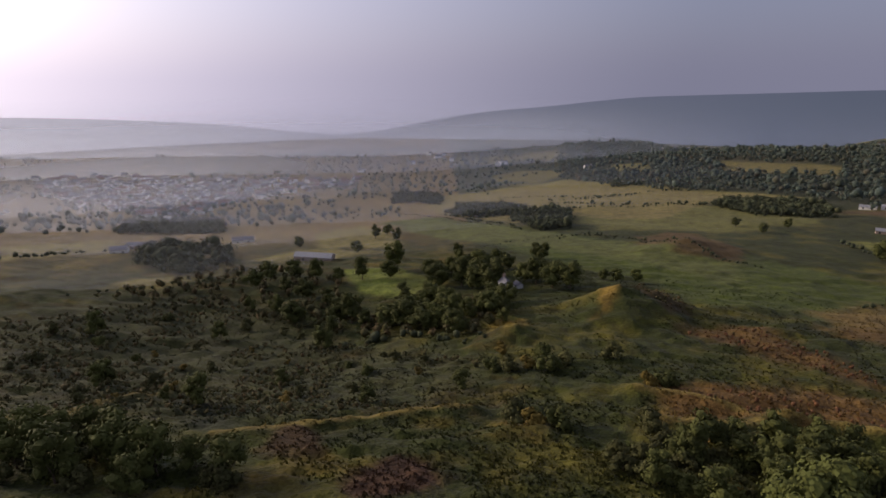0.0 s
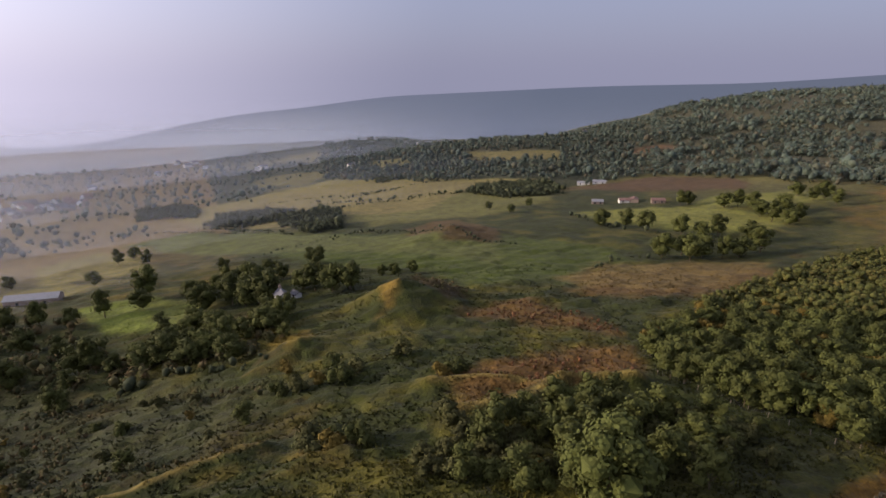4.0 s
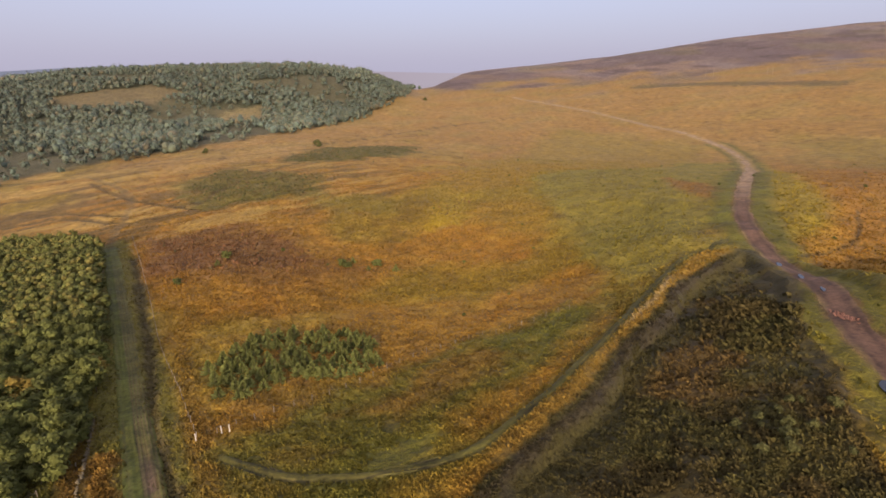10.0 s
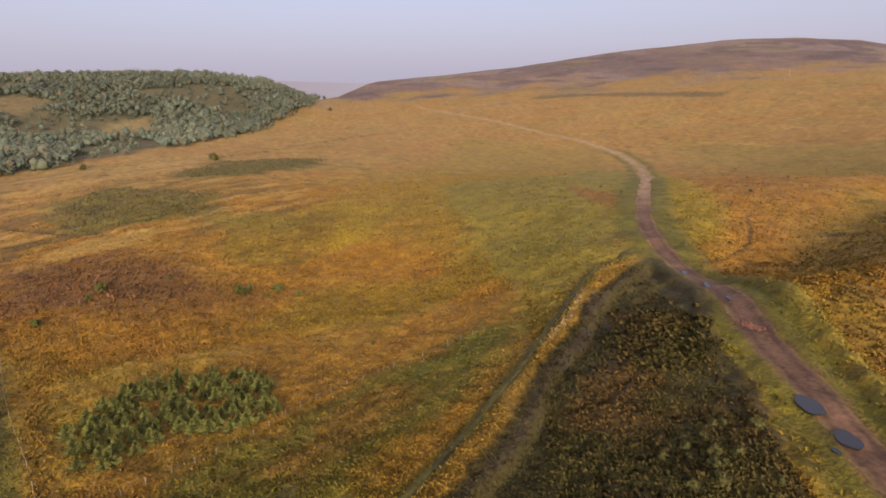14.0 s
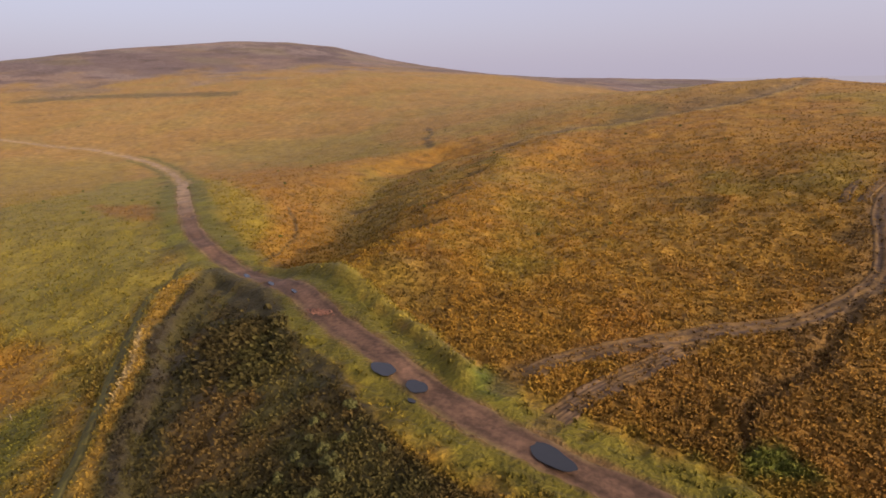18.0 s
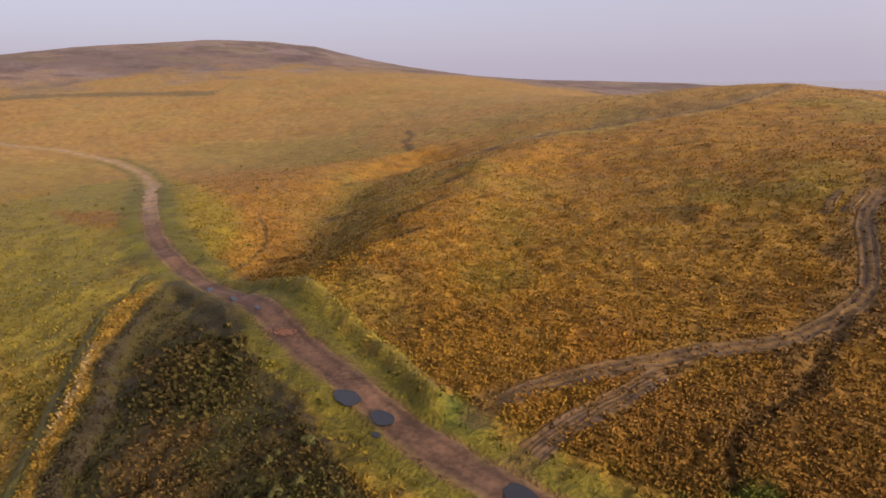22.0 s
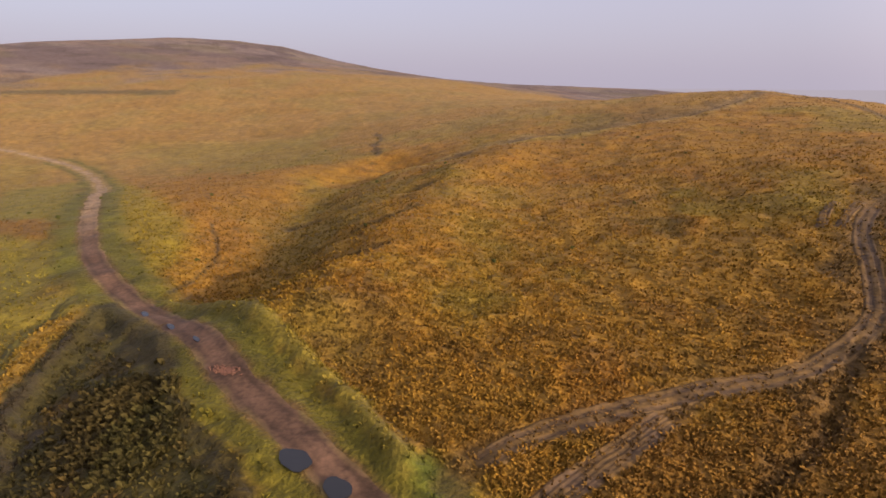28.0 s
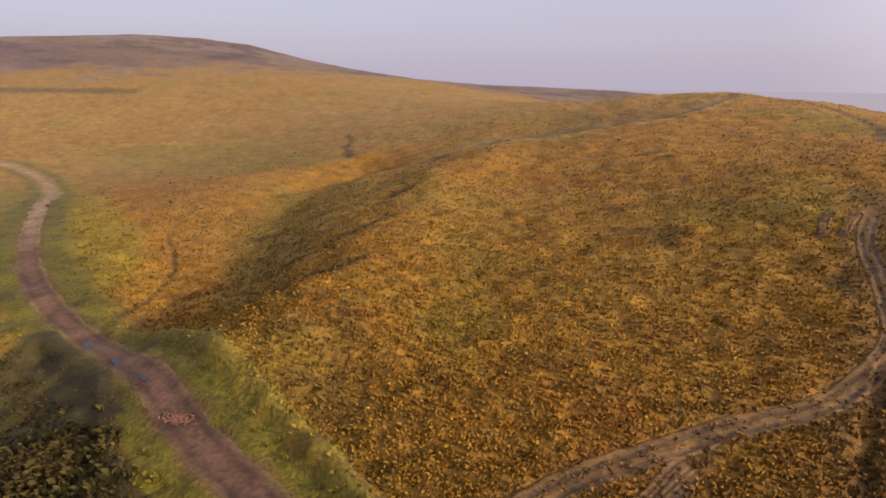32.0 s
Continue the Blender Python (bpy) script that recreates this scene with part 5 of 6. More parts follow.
for x, y in deep_spots:
    co, fa = crowns[rng.choices((0, 1, 2), (50, 45, 5))[0]]
    fa = fa[:len(fa) * 27 // 100]
    q, w = rng.uniform(0, 6.28), rng.uniform(0.66, 1.0)
    rot = np.array([[math.cos(q), -math.sin(q), 0], [math.sin(q), math.cos(q), 0], [0, 0, 1]])
    ccs.append(co @ rot.T * w + np.array([x, y, ground_z(x, y)]))
    cfs.append(fa + at)
    at += len(co)
tagged(new("plantation_interior", mesh_from("plantation_interior", np.vstack(ccs), np.vstack(cfs), CANOPY)), "dense dark green canopy of the plantation further along the lane", "woodland", kind="stuff")
for k, (poly, mat, text) in enumerate((([(47, 101), (64, 101), (83, 92), (82, 84), (75, 80), (55, 88)], HEATH_LEAF, "rusty bracken on the slope below the plantation"), ([(66, 141), (91, 148), (100, 121), (95, 104), (85, 120)], HEATH_LEAF, "browning bracken on the green slope"), ([(62, 166), (68, 152), (78, 158), (86, 188), (76, 202)], SCRUB_LEAF, "dark heather cap on the spoil mound"))):
    wood("bracken", scatter(poly, 1.9, rng, 0.6), 0.9, text, 80 + k, mat, 8, 1, 0.18)
SCRUB_AREA = [(-150, 170), (-113, 211), (-84, 215), (-34, 165), (9.5, 124.8), (6.4, 97.3), (-31.9, 94.3), (-69.7, 100.6), (-87.0, 93.6)]
patches = scatter(SCRUB_AREA, 2.6, rng, 0.8)
thick = fbm(np.array([s[0] for s in patches]), np.array([s[1] for s in patches]), 22, 63)
wood("scrub", [s for s, k in zip(patches, thick) if k > 0.42], 1.6, "low brown and olive scrub covering the slope", 61, SCRUB_LEAF, 14, 1, 0.2)
for k, (poly, mat, tall, text) in enumerate((([(249, 45), (247, 24), (232, 5), (192, -19), (184, 7), (198, 30)], HEATH_LEAF, 0.9, "rusty heather and bracken clumps on the moor"), ([(365, 39), (409, 20), (386, -4), (342, -38), (291, -19), (295, 13), (323, 31)], SCRUB_LEAF, 1.0, "dark low gorse scrub on the moor"), ([(445, -27), (501, -65), (478, -144), (448, -129), (411, -68), (412, -32)], SCRUB_LEAF, 1.1, "dark green gorse belt on the rising moor"), ([(230, -65), (243, -82), (236, -88), (210, -65)], HEATH_LEAF, 0.7, "browning gorse clumps on the moor"))):
    wood("moor_scrub", scatter(poly, 2.2, rng, 0.5), tall, text, 70 + k, mat, 8, 1, 0.16)
wood("scrub", scatter([(-143, 204), (-107, 271), (-48, 236), (-32, 199), (22, 169), (16, 146), (-35, 168), (-78, 196)], 5.0, rng, 0.55), 3.8, "thick dark scrub round the small fields", 62, SCRUB_LEAF, 24, 1, 0.17)
CLEARINGS = ([(876, 17), (906, -41), (786, -39), (760, 19)], [(976, 241), (1032, 119), (978, 58), (904, 142), (899, 217)], [(413, 823), (492, 680), (439, 597), (364, 716)], [(234, 836), (278, 895), (325, 865), (290, 772)], [(505, 567), (580, 580), (582, 528), (522, 500)])
hillside = within(clear_of(sector(44, 110, 430, 1420, 8.0, rng, 0.95), *CLEARINGS), FOREST)
open_ground = fbm(np.array([q[0] for q in hillside]), np.array([q[1] for q in hillside]), 75, 65)
hillside = [q for q, k in zip(hillside, open_ground) if k < 0.53 or rng.random() < 0.15]
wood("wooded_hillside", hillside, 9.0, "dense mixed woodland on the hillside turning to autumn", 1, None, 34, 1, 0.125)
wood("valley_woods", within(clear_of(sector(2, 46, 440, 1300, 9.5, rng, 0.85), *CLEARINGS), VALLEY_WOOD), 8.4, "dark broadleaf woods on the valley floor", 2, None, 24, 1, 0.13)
VALLEY_FIELDS = [(-34, 446), (-46, 664), (0, 715), (72, 676), (128, 802), (286, 767), (327, 464), (148, 210), (62, 268)]
village = sector(-50, 24, 520, 1500, 16.0, rng, 0.9)
thick = fbm(np.array([s[0] for s in village]), np.array([s[1] for s in village]), 90, 88)
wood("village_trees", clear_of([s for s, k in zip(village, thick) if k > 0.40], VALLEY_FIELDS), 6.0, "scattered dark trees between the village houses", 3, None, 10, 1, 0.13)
for k, (poly, h) in enumerate((([(64, 373), (82, 469), (106, 466), (90, 375)], 8), ([(8, 488), (16, 580), (77, 540), (71, 457)], 8), ([(-65, 655), (-66, 758), (-3, 723), (1, 626)], 8),
                               ([(203, 659), (222, 712), (240, 698), (221, 647)], 7), ([(-156, 264), (-181, 322), (-130, 315), (-108, 265), (-122, 245)], 9), ([(-254, 414), (-315, 536), (-229, 548), (-170, 414)], 9),
                               ([(236, 466), (259, 498), (306, 458), (272, 403), (238, 412)], 8), ([(239, 480), (285, 491), (309, 434), (280, 379), (237, 404)], 8), ([(76, 394), (100, 503), (109, 458), (88, 363)], 8), ([(-1, 522), (35, 559), (82, 535), (71, 469), (25, 475)], 7), ([(56, 446), (77, 507), (106, 455), (88, 371), (67, 368)], 8), ([(235, 473), (286, 485), (318, 448), (279, 393), (250, 406)], 7), ([(-47, 678), (-31, 752), (-5, 690), (-5, 605)], 8))):
    wood("copse", scatter(poly, 4.6, rng, 0.9), h * 0.72, "dark copse of trees between the fields", 10 + k, COPSE_LEAF, 30, 1, 0.12)


def hedge(points, label, size=2.6, keep=0.8, seed=1):
    line = curve(points, 3.2)
    r2 = random.Random(seed)
    wood("hedge", [(x + r2.uniform(-0.6, 0.6), y + r2.uniform(-0.6, 0.6)) for x, y in line if r2.random() < keep], size, label, seed, COPSE_LEAF, 8, 2, 0.10)


hedge([(121, 534), (169, 508), (233, 488), (310, 480)], "dark hedgerow between pale fields", 3.2, 0.7, 31)
hedge([(105, 567), (166, 574), (226, 593), (274, 575)], "low hedgerow crossing the hay fields", 2.4, 0.7, 32)
hedge([(105, 331), (125, 293), (138, 263), (152, 242)], "dark overgrown wall at the pasture edge", 1.8, 0.8, 33)
hedge([(72, 326), (93, 338), (104, 322)], "dark scrub along the field corner", 2.2, 0.9, 34)
hedge([(-2, 514), (31, 442), (53, 396)], "hedge between two fields", 2.4, 0.8, 35)
hedge([(-214, 252), (-204, 284), (-190, 320)], "dark hedge by the pale field", 3.0, 0.8, 36)
hedge([(-150, 205), (-131, 222), (-102, 243)], "overgrown field boundary", 1.6, 0.7, 37)
hedge([(227, 299), (224, 272), (220, 239), (228, 219)], "hedge of bushes below the bright field", 2.6, 0.7, 38)
hedge([(182, 184), (170, 191), (145, 178)], "dark field boundary", 1.8, 0.8, 39)
hedge([(-41, 159), (-15, 160), (12, 141)], "dark scrub row at the foot of the slope", 2.4, 0.8, 40)


hedge([(67, 635), (96, 619), (146, 593), (201, 579)], "dark hedgerow dividing pale hay fields", 2.2, 0.7, 41)
hedge([(95, 483), (145, 494), (188, 483), (233, 481)], "overgrown hedgerow between hay fields", 2.4, 0.7, 42)
hedge([(19, 307), (44, 322), (79, 336), (110, 326), (117, 290), (145, 251)], "dark field wall along the green pasture", 1.3, 0.8, 43)
hedge([(-39, 539), (-3, 480), (56, 379)], "low dark hedge along the valley field", 1.6, 0.7, 44)


# ---- buildings ----
def box(bm, sx, sy, sz, x=0.0, y=0.0, z=0.0):
    got = bmesh.ops.create_cube(bm, size=1)["verts"]
    bmesh.ops.transform(bm, matrix=Matrix.Translation((x, y, z + sz / 2)) @ Matrix.Diagonal((sx, sy, sz, 1)), verts=got)
    return got


def gable(bm, l, w, h, rise, over=0.3, thick=0.18):
    for s in (-1, 1):
        a = [(-l / 2 - over, s * (w / 2 + over), h - rise * over / (w / 2)), (l / 2 + over, s * (w / 2 + over), h - rise * over / (w / 2)), (l / 2 + over, 0, h + rise), (-l / 2 - over, 0, h + rise)]
        lo = [bm.verts.new(p) for p in a]
        hi = [bm.verts.new((p[0], p[1], p[2] + thick)) for p in a]
        bm.faces.new(hi)
        bm.faces.new(lo[::-1])
        for k in range(4):
            bm.faces.new((lo[k], lo[(k + 1) % 4], hi[(k + 1) % 4], hi[k]))


def building(name, label, category, x, y, turn, l, w, h, rise, wall, roof, group="", chimney=True, windows=0):
    ob = tagged(new(name), label, category, group)
    ob.matrix_basis = pose(x, y, min(ground_z(x, y), ground_z(x + 2, y + 2)) - 0.3, 0, 0, turn)
    bm = bmesh.new()
    box(bm, l, w, h)
    for s in (-1, 1):
        t = [bm.verts.new((s * l / 2, -w / 2, h)), bm.verts.new((s * l / 2, w / 2, h)), bm.verts.new((s * l / 2, 0, h + rise))]
        bm.faces.new(t if s > 0 else t[::-1])
    part("wall", bm, wall, ob)
    bm = bmesh.new()
    gable(bm, l, w, h, rise)
    part("roof", bm, roof, ob)
    if chimney:
        bm = bmesh.new()
        box(bm, 0.7, 0.9, 1.6, l * 0.42, 0, h + rise - 0.5)
        box(bm, 0.3, 0.3, 0.4, l * 0.42, 0, h + rise + 1.1)
        part("chimney", bm, BRICK_WALL, ob)
    for k in range(windows):
        for s in (-1, 1):
            for level in (0.9, 3.4):
                if level + 1.2 < h:
                    bm = bmesh.new()
                    box(bm, 1.0, 0.10, 1.2, -l / 2 + l * (k + 0.5) / windows, s * (w / 2 + 0.02), level)
                    pane = part("window", bm, GLASS, ob)
                    bm = bmesh.new()
                    box(bm, 1.2, 0.22, 0.10, -l / 2 + l * (k + 0.5) / windows, s * (w / 2 + 0.06), level - 0.10)
                    part("sill", bm, STONE, pane, "grey stone window sill")
    return ob


(hx, hy), = [(24, 198)]
building("cottage", "white rendered cottage with slate roof among dark trees", "house", hx, hy, math.degrees(math.atan2(hy - 10, hx - 40)), 6.0, 4.2, 4.6, 1.9, RENDER_WALL, SLATE, windows=3)
(hx, hy), = [(30, 205)]
building("outhouse", "small white outhouse with slate roof beside the cottage", "outhouse", hx, hy, math.degrees(math.atan2(hy - 10, hx - 40)) + 20, 3.2, 2.6, 2.2, 1.0, RENDER_WALL, SLATE, chimney=False, windows=1)
for (x, y), l, turn in zip([(-70, 285), (-137, 362), (-184, 321), (-185, 300)], (21, 14, 16, 9), (-10, 15, 5, 20)):
    building("farm_shed", "long low farm shed with a pale roof between fields", "shed", x, y, turn, l, 6.5, 3.0, 1.6, RENDER_WALL if l < 15 else BRICK_WALL, SHEET if l > 20 else SLATE, "farm sheds", False, 2)
for (x, y), l, turn, w, rf2 in zip([(329, 416), (340, 407), (271, 326), (286, 313), (291, 310), (298, 294)], (11, 12, 8, 10, 8, 9), (-40, -42, -35, -30, 50, -35), (RENDER_WALL, RENDER_WALL, BRICK_WALL, RENDER_WALL, BRICK_WALL, BRICK_WALL), (SHEET, SHEET, SHEET, TILE, TILE, TILE)):
    building("farmhouse", "farm building at the bright field with pitched roof", "farmhouse", x, y, turn, l, 5.6, 2.5, 1.2, w, rf2, "farm buildings", False, 2)
vr = random.Random(77)
plots = scatter([(-646, 862), (-632, 1015), (-527, 1130), (-466, 1251), (-358, 1280), (-226, 1136), (-138, 995), (-130, 872), (-241, 813), (-273, 734), (-291, 567), (-380, 617), (-564, 746)], 23.0, vr, 0.9)
for x, y in plots[:230]:
    white = vr.random() < 0.6
    building("village_house", "pale rendered village house with slate roof" if white else "brown village house with dark pitched roof", "house", x, y, vr.choice((0, 0, 20, 90)) + vr.uniform(-12, 12),
             vr.uniform(9, 16), 7.5, 5.2, 2.6, RENDER_WALL if white else BRICK_WALL, vr.choice((SLATE, SLATE, TILE)), "village houses", True)
for x, y in [(-147, 1261), (-125, 1304), (-92, 1316), (-64, 1287), (-30, 1226), (-11, 1173), (1, 1204), (18, 1117), (-61, 1110), (98, 994), (110, 1010), (232, 861), (405, 1058), (423, 1064), (-153, 1032)] + [(415, 1115), (428, 1102), (643, 815), (227, 860)]:
    building("village_house", "pale rendered house far off in the valley", "house", x, y, vr.uniform(0, 90), vr.uniform(10, 16), 8, 5.4, 2.6, RENDER_WALL, SLATE, "village houses", True)


# ---- fences, wall, poles ----
def fence(name, points, label, gap=3.0, height=1.2):
    ob = tagged(new(name), label, "fence")
    line = curve(points, 0.5)
    run, last, posts = 0.0, line[0], [line[0]]
    for p in line[1:]:
        run += math.hypot(p[0] - last[0], p[1] - last[1])
        last = p
        if run >= gap:
            posts.append(p)
            run = 0.0
    me = None
    tops = []
    for x, y in posts:
        z = ground_z(x, y)
        tops.append(Vector((x, y, z)))
        if me is None:
            bm = bmesh.new()
            box(bm, 0.11, 0.11, height + 0.4, 0, 0, -0.4)
            bmesh.ops.bevel(bm, geom=bm.edges[:], offset=0.012, segments=1, affect="EDGES")
            first = part("post", bm, TIMBER, ob)
            me = first.data
        else:
            first = new("post", me)
            first.parent = ob
        first.matrix_basis = pose(x, y, z, rng.uniform(-4, 4), rng.uniform(-4, 4), rng.uniform(0, 90))
    for h in (0.35, 0.7, 1.05):
        cu = bpy.data.curves.new("wire", "CURVE")
        cu.dimensions, cu.bevel_depth, cu.bevel_resolution = "3D", 0.006, 0
        sp = cu.splines.new("POLY")
        sp.points.add(len(tops) - 1)
        for q, t in zip(sp.points, tops):
            q.co = (t.x, t.y, t.z + h, 1)
        w = new("wire", cu)
        cu.materials.append(WIRE)
        w.parent = ob
    return ob


CORNER = [(97.3, 24.6)][0]
fence("lane_fence", [CORNER] + [(118.6, 28.7), (142, 34), (178, 40), (224, 48), (268, 56)], "weathered post and wire fence along the grassy lane", 3.0, 1.3)
fence("moor_fence", [CORNER] + [(97.7, 19.8), (99.2, 13.7), (100.6, 3.1), (105.6, -8.9), (108.6, -19.1), (109.1, -33.8)] + [(109.8, -53.5)], "weathered post and wire fence across the moor", 3.0, 1.2)
fence("plantation_fence", [(83.2, 85.0), (85.3, 65.2), (89.5, 47.7), (98.0, 41.5)], "post and wire fence along the edge of the plantation", 3.0, 1.1)
for x, y in ((95.9, 24.6), (97.0, 20.8), (96.6, 19.6)):
    bm = bmesh.new()
    box(bm, 0.2, 0.2, 1.8, 0, 0, -0.4)
    bmesh.ops.bevel(bm, geom=bm.edges[:], offset=0.03, segments=1, affect="EDGES")
    gatepost = tagged(part("gatepost", bm, PALE_TIMBER), "stout bleached gatepost at the field corner", "gatepost", "gateposts at the field corner")
    gatepost.matrix_basis = pose(x, y, ground_z(x, y), rng.uniform(-3, 3), rng.uniform(-3, 3), rng.uniform(0, 90))

# tumbled dry stone wall between the thicket and the lane
wall = tagged(new("stone_wall"), "low tumbled dry stone wall of grey field stones", "wall")
bm = bmesh.new()
bmesh.ops.create_icosphere(bm, subdivisions=1, radius=0.5)
for v in bm.verts:
    v.co *= random.Random(v.index).uniform(0.75, 1.15)
stone_me = bpy.data.meshes.new("stone")
bm.to_mesh(stone_me)
bm.free()
stone_me.materials.append(STONE)
count = 0
for x, y in curve(WALL_LINE[::6], 0.62):
    for layer in range(2):
        if count >= 290 or rng.random() < 0.12:
            continue
        px, py = x + rng.uniform(-0.25, 0.25), y + rng.uniform(-0.25, 0.25)
        o = new("stone", stone_me)
        o.parent = wall
        o.matrix_basis = pose(px, py, ground_z(px, py) + 0.1 + 0.36 * layer, rng.uniform(0, 30), rng.uniform(0, 30), rng.uniform(0, 360)) @ Matrix.Diagonal((rng.uniform(0.4, 0.85), rng.uniform(0.35, 0.65), rng.uniform(0.3, 0.5), 1))
        count += 1


def pole_at(x, y):
    ob = tagged(new("utility_pole"), "tall timber power line pole with crossarm on the moor", "utility pole", "power line poles")
    ob.matrix_basis = pose(x, y, ground_z(x, y), 0, 0, 35)
    bm = bmesh.new()
    bmesh.ops.create_cone(bm, segments=8, radius1=0.22, radius2=0.15, depth=12.0, matrix=Matrix.Translation((0, 0, 5.6)))
    part("pole", bm, TIMBER, ob)
    bm = bmesh.new()
    box(bm, 2.6, 0.18, 0.2, 0, 0, 10.9)
    arm = part("crossarm", bm, TIMBER, ob)
    for k in (-1.1, 0, 1.1):
        bm = bmesh.new()
        bmesh.ops.create_cone(bm, segments=6, radius1=0.09, radius2=0.06, depth=0.3, matrix=Matrix.Translation((k, 0, 11.25)))
        part("insulator", bm, STONE, arm)


for x, y in [(630, -751), (561, -801), (491, -864), (722, -733)] + [(728, -723), (638, -750), (549, -771), (445, -769)]:
    pole_at(x, y)


# ---- puddles and rubble on the track ----
def puddle(x, y, a, b, turn, seed):
    r2 = random.Random(seed)
    bm = bmesh.new()
    ring = []
    for k in range(28):
        t = k / 28 * 6.283
        q = 1 + 0.05 * math.sin(3 * t + seed) + 0.035 * math.sin(5 * t + 2 * seed) + r2.uniform(-0.03, 0.03)
        ring.append(Vector((a * q * math.cos(t), b * q * math.sin(t), 0)))
    top = [bm.verts.new(v) for v in ring]
    low = [bm.verts.new(v * 0.9 - Vector((0, 0, 0.3))) for v in ring]
    bm.faces.new(top)
    for k in range(28):
        bm.faces.new((top[k], low[k], low[(k + 1) % 28], top[(k + 1) % 28]))
    ob = tagged(part("puddle", bm, WATER), "dark still rain puddle lying in the stony track", "puddle", "puddles on the track")
    angs = np.linspace(0, 6.28, 12)
    zs = ground_z(x + 0.8 * a * np.cos(angs), y + 0.8 * b * np.sin(angs))
    ob.matrix_basis = pose(x, y, float(np.max(zs)) + 0.14, 0, 0, turn)


for n, ((x, y), a, b, turn) in enumerate(zip([(50.6, -63.6), (44.6, -60.4), (44.4, -57.2), (25.7, -50.2)] + [(98, -103), (86.9, -94.9), (78.2, -88.9)], (2.4, 1.9, 0.7, 3.3, 1.9, 1.5, 1.3), (1.5, 1.35, 0.4, 1.5, 0.55, 0.5, 0.4), (-35, -38, -30, -38, -44, -42, -42))):
    puddle(x, y, a, b, turn, n + 1)
(rx, ry), = [(68.4, -80.5)]
pile = tagged(new("brick_rubble"), "low scatter of red brick rubble filling the track", "rubble")
bm = bmesh.new()
box(bm, 0.32, 0.16, 0.12)
bmesh.ops.bevel(bm, geom=bm.edges[:], offset=0.02, segments=1, affect="EDGES")
brick_me = bpy.data.meshes.new("brick")
bm.to_mesh(brick_me)
bm.free()
brick_me.materials.append(RUBBLE)
for k in range(140):
    o = new("brick", brick_me)
    o.parent = pile
    u, v = rng.gauss(0, 1.5), rng.gauss(0, 0.5)
    x, y = rx + u * 0.75 + v * 0.66, ry - u * 0.3 + v * 0.75
    o.matrix_basis = pose(x, y, ground_z(x, y) + 0.12, rng.uniform(-25, 25), rng.uniform(-25, 25), rng.uniform(0, 180))


# ---- tussocks of grass ----
def tussocks(name, xs, ys, size, label, seed, tint=1.0, blades=7):
    r2 = np.random.RandomState(seed)
    n = len(xs)
    zs = ground_z(xs, ys)
    col = cover(xs, ys) * r2.uniform(0.72, 1.20, (n, 1)) * tint
    verts, cols = [], []
    for k in range(blades):
        a = r2.uniform(0, 6.283, n)
        lean = r2.uniform(0.25, 0.95, n)
        h = size * r2.uniform(0.55, 1.1, n)
        w = size * r2.uniform(0.10, 0.22, n)
        ca, sa = np.cos(a), np.sin(a)
        foot = np.stack([xs + ca * 0.08 * size, ys + sa * 0.08 * size, zs - 0.1], -1)
        side = np.stack([-sa * w, ca * w, 0 * w], -1)
        mid = foot + np.stack([ca * lean * h * 0.35, sa * lean * h * 0.35, h * 0.75], -1)
        tip = foot + np.stack([ca * lean * h, sa * lean * h, h * 0.85], -1)
        verts.append(np.stack([foot - side, foot + side, tip, mid - side * 0.9], 1))
        cols.append(np.repeat(col[:, None], 4, 1))
    v = np.concatenate(verts).reshape(-1, 3)
    c = np.concatenate(cols).reshape(-1, 3)
    f = np.arange(len(v)).reshape(-1, 4)
    return tagged(new(name, mesh_from(name, v, f, TUSSOCK, c)), label, "grass", kind="stuff")


r3 = np.random.RandomState(9)


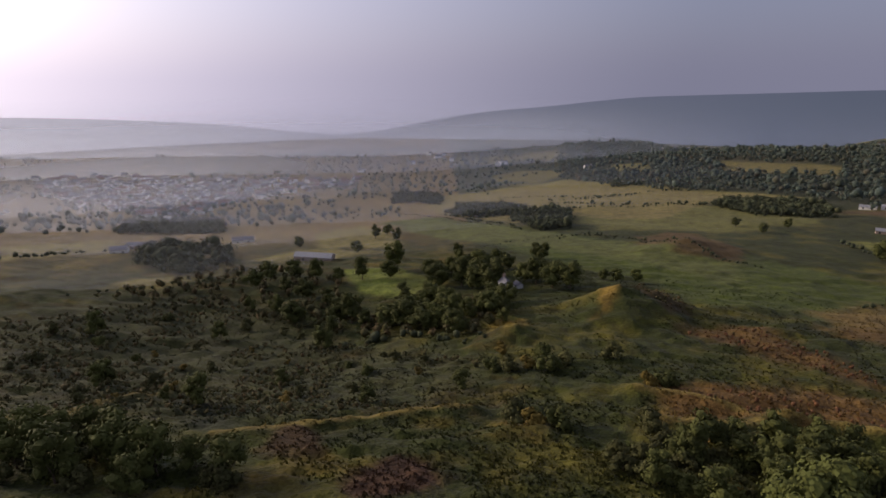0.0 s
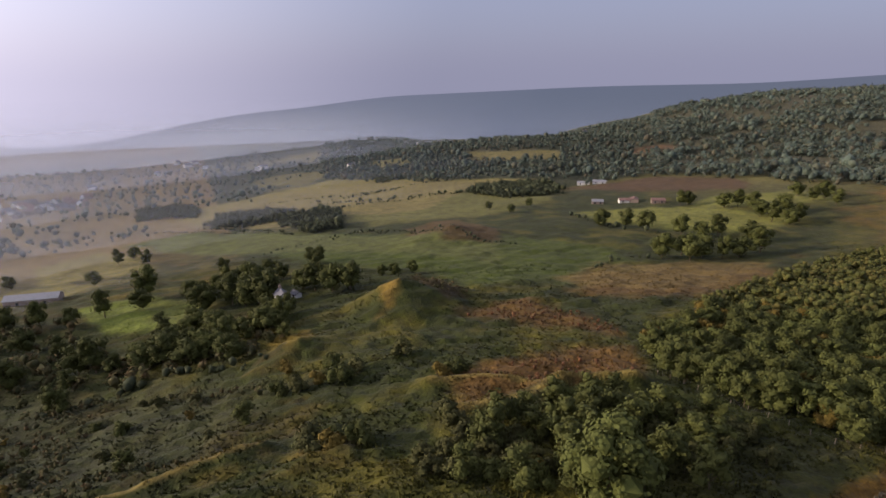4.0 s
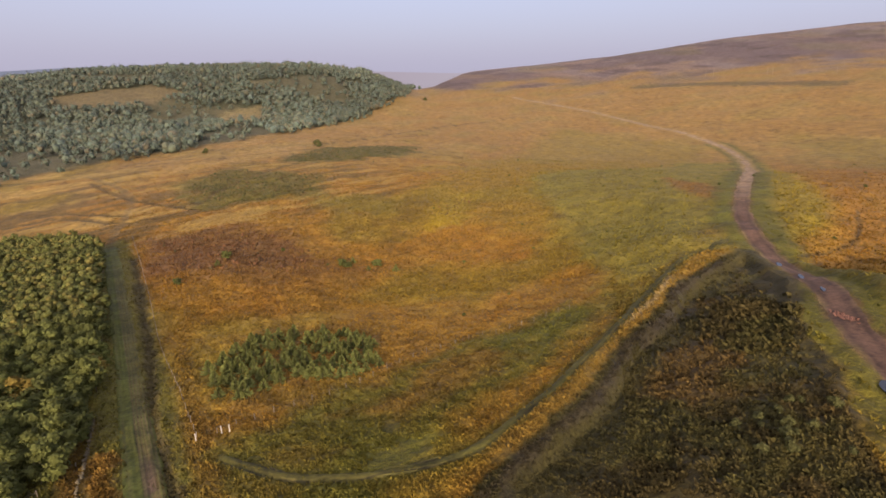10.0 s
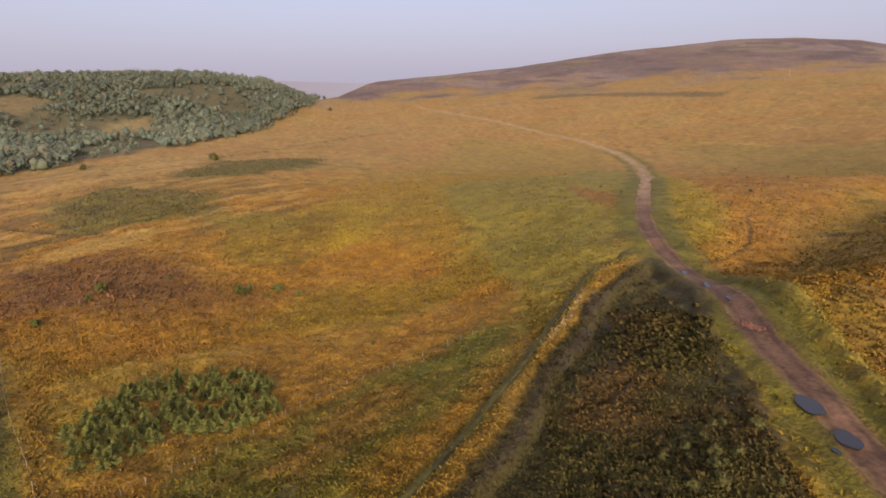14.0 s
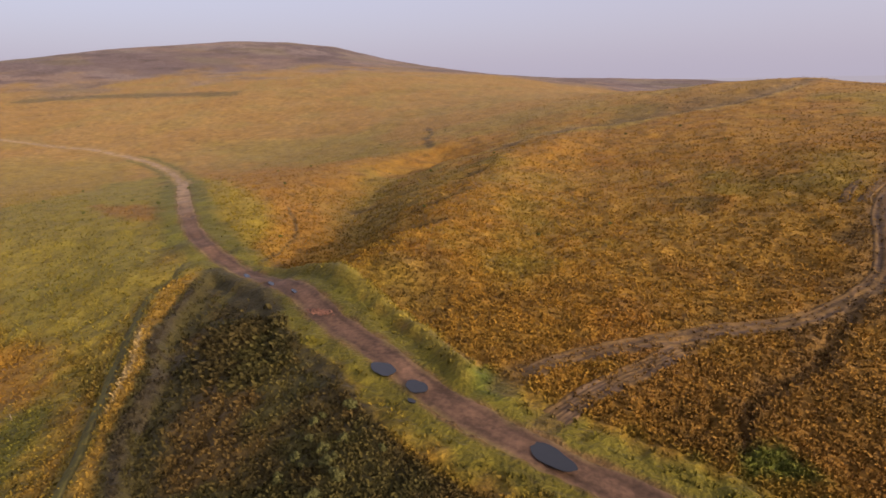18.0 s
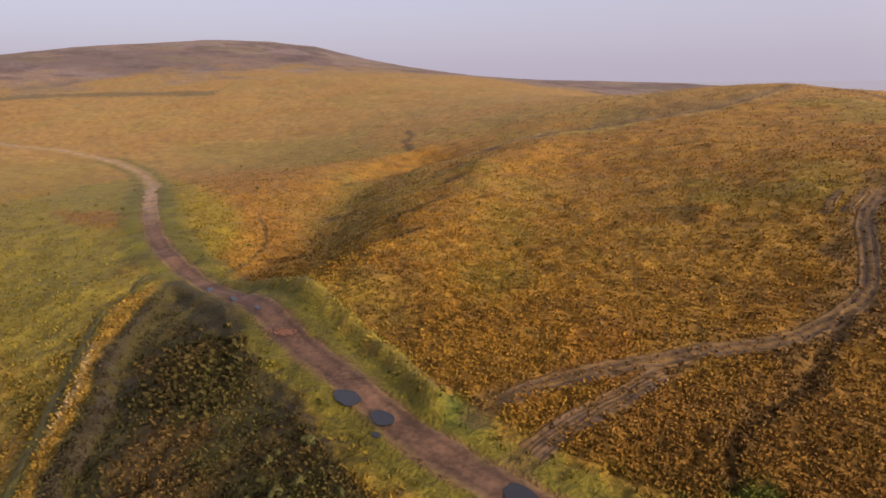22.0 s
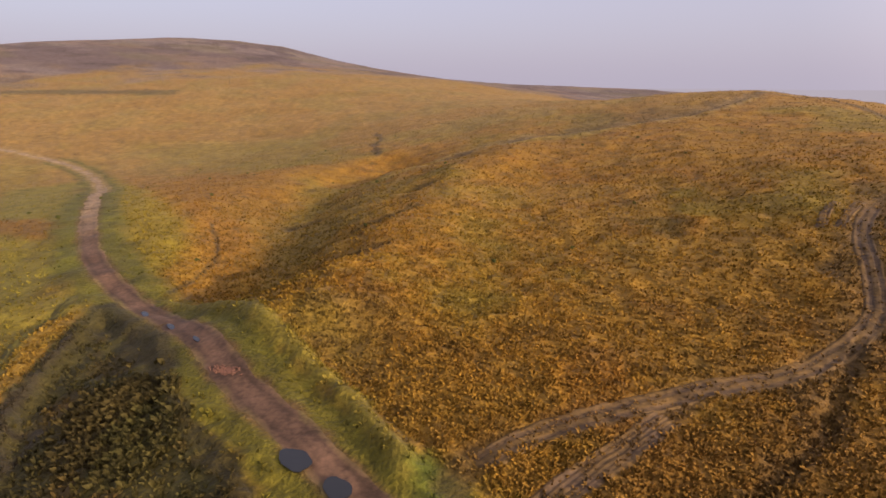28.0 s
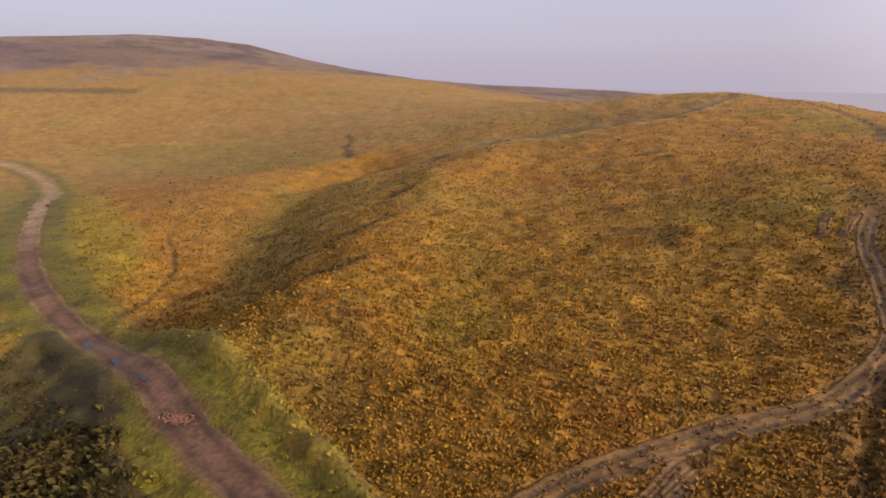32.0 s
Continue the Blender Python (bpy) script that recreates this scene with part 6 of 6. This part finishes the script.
def spread(b0, b1, r0, r1, n):
    b = np.radians(r3.uniform(b0, b1, n))
    r = np.exp(r3.uniform(math.log(r0), math.log(r1), n))
    x, y = 20 + r * np.sin(b), r * np.cos(b)
    d, _ = line_distance(x, y, ROAD_NEAR)
    e, _ = line_distance(x, y, SIDE_TRACK)
    e = np.minimum(e, np.minimum(line_distance(x, y, SIDE_BRANCH)[0], line_distance(x, y, RUTS)[0] + 0.6))
    g, _ = line_distance(x, y, MUD_LANE)
    turf = inside_distance(x, y, SHORT_TURF)
    wet = inside_distance(x, y, HOLLOW)
    thin = np.where(turf > 0, 0.3, np.where(wet > 0, 0.55, 1.0))
    ok = (r3.uniform(0, 1, n) < thin) & ((d > 9.5) | ((d > 5.0) & (r3.uniform(0, 1, n) < 0.08))) & ((e > 1.9) | (r3.uniform(0, 1, n) < 0.3)) & (g > 2.0)
    return x[ok], y[ok]


x, y = spread(126, 226, 40, 300, 78000)
keep = (fbm(x, y, 7, 77) > 0.20) & (r3.uniform(0, 1, len(x)) > smooth(140, 290, np.hypot(x - 20, y)))
tussocks("grass_tussocks", x[keep], y[keep], 0.72, "coarse orange moor grass growing in dense tussocks", 1, 1.05, 4)
x, y = spread(58, 128, 36, 300, 54000)
keep = fbm(x, y, 9, 78) > 0.22
tussocks("moor_grass", x[keep], y[keep], 0.50, "dry rusty grass and rushes on the open moor", 2, 1.08, 4)
x, y = spread(-50, 66, 50, 230, 24000)
keep = fbm(x, y, 9, 79) > 0.42
tussocks("pasture_grass", x[keep], y[keep], 0.60, "rough green grass tufts on the northern slope", 3, 1.0, 4)
x, y = spread(76, 132, 130, 430, 34000)
tussocks("moor_grass", x, y, 0.75, "tufts of dark and bleached grass on the moor", 9, 1.0, 2)
x, y = spread(80, 226, 200, 520, 20000)
tussocks("far_moor_grass", x, y, 0.7, "bleached moor grass clumps on the rising ground", 4, 0.95, 3)


def tuft_rows(line, half, count, seed):
    """Spots crowded along a line."""
    r2 = np.random.RandomState(seed)
    pts = np.array(line)[r2.randint(0, len(line), count)]
    return pts[:, 0] + r2.normal(0, half, count), pts[:, 1] + r2.normal(0, half, count)


x, y = tuft_rows(RUSH_BAND, 1.1, 600, 5)
tussocks("rushes", x, y, 0.6, "tall rusty rushes along the lane ditch", 5, 1.3, 5)
x, y = tuft_rows(WALL_RUSHES, 0.9, 600, 6)
tussocks("rushes", x, y, 0.7, "tall orange grass between the stone wall and the lane", 6, 1.2, 5)
r4 = np.random.RandomState(8)
x, y = r4.normal(81.5, 3.0, 500), r4.normal(-75.0, 2.4, 500)
tussocks("rushes", x, y, 1.3, "pale seeding willowherb stalks on the stream bank", 7, 1.15, 5)
x, y = r4.normal(75.0, 4.5, 350), r4.normal(-66.0, 3.6, 350)
tussocks("rushes", x, y, 1.1, "yellowing sedge clumps in the stream hollow", 8, 1.05, 5)
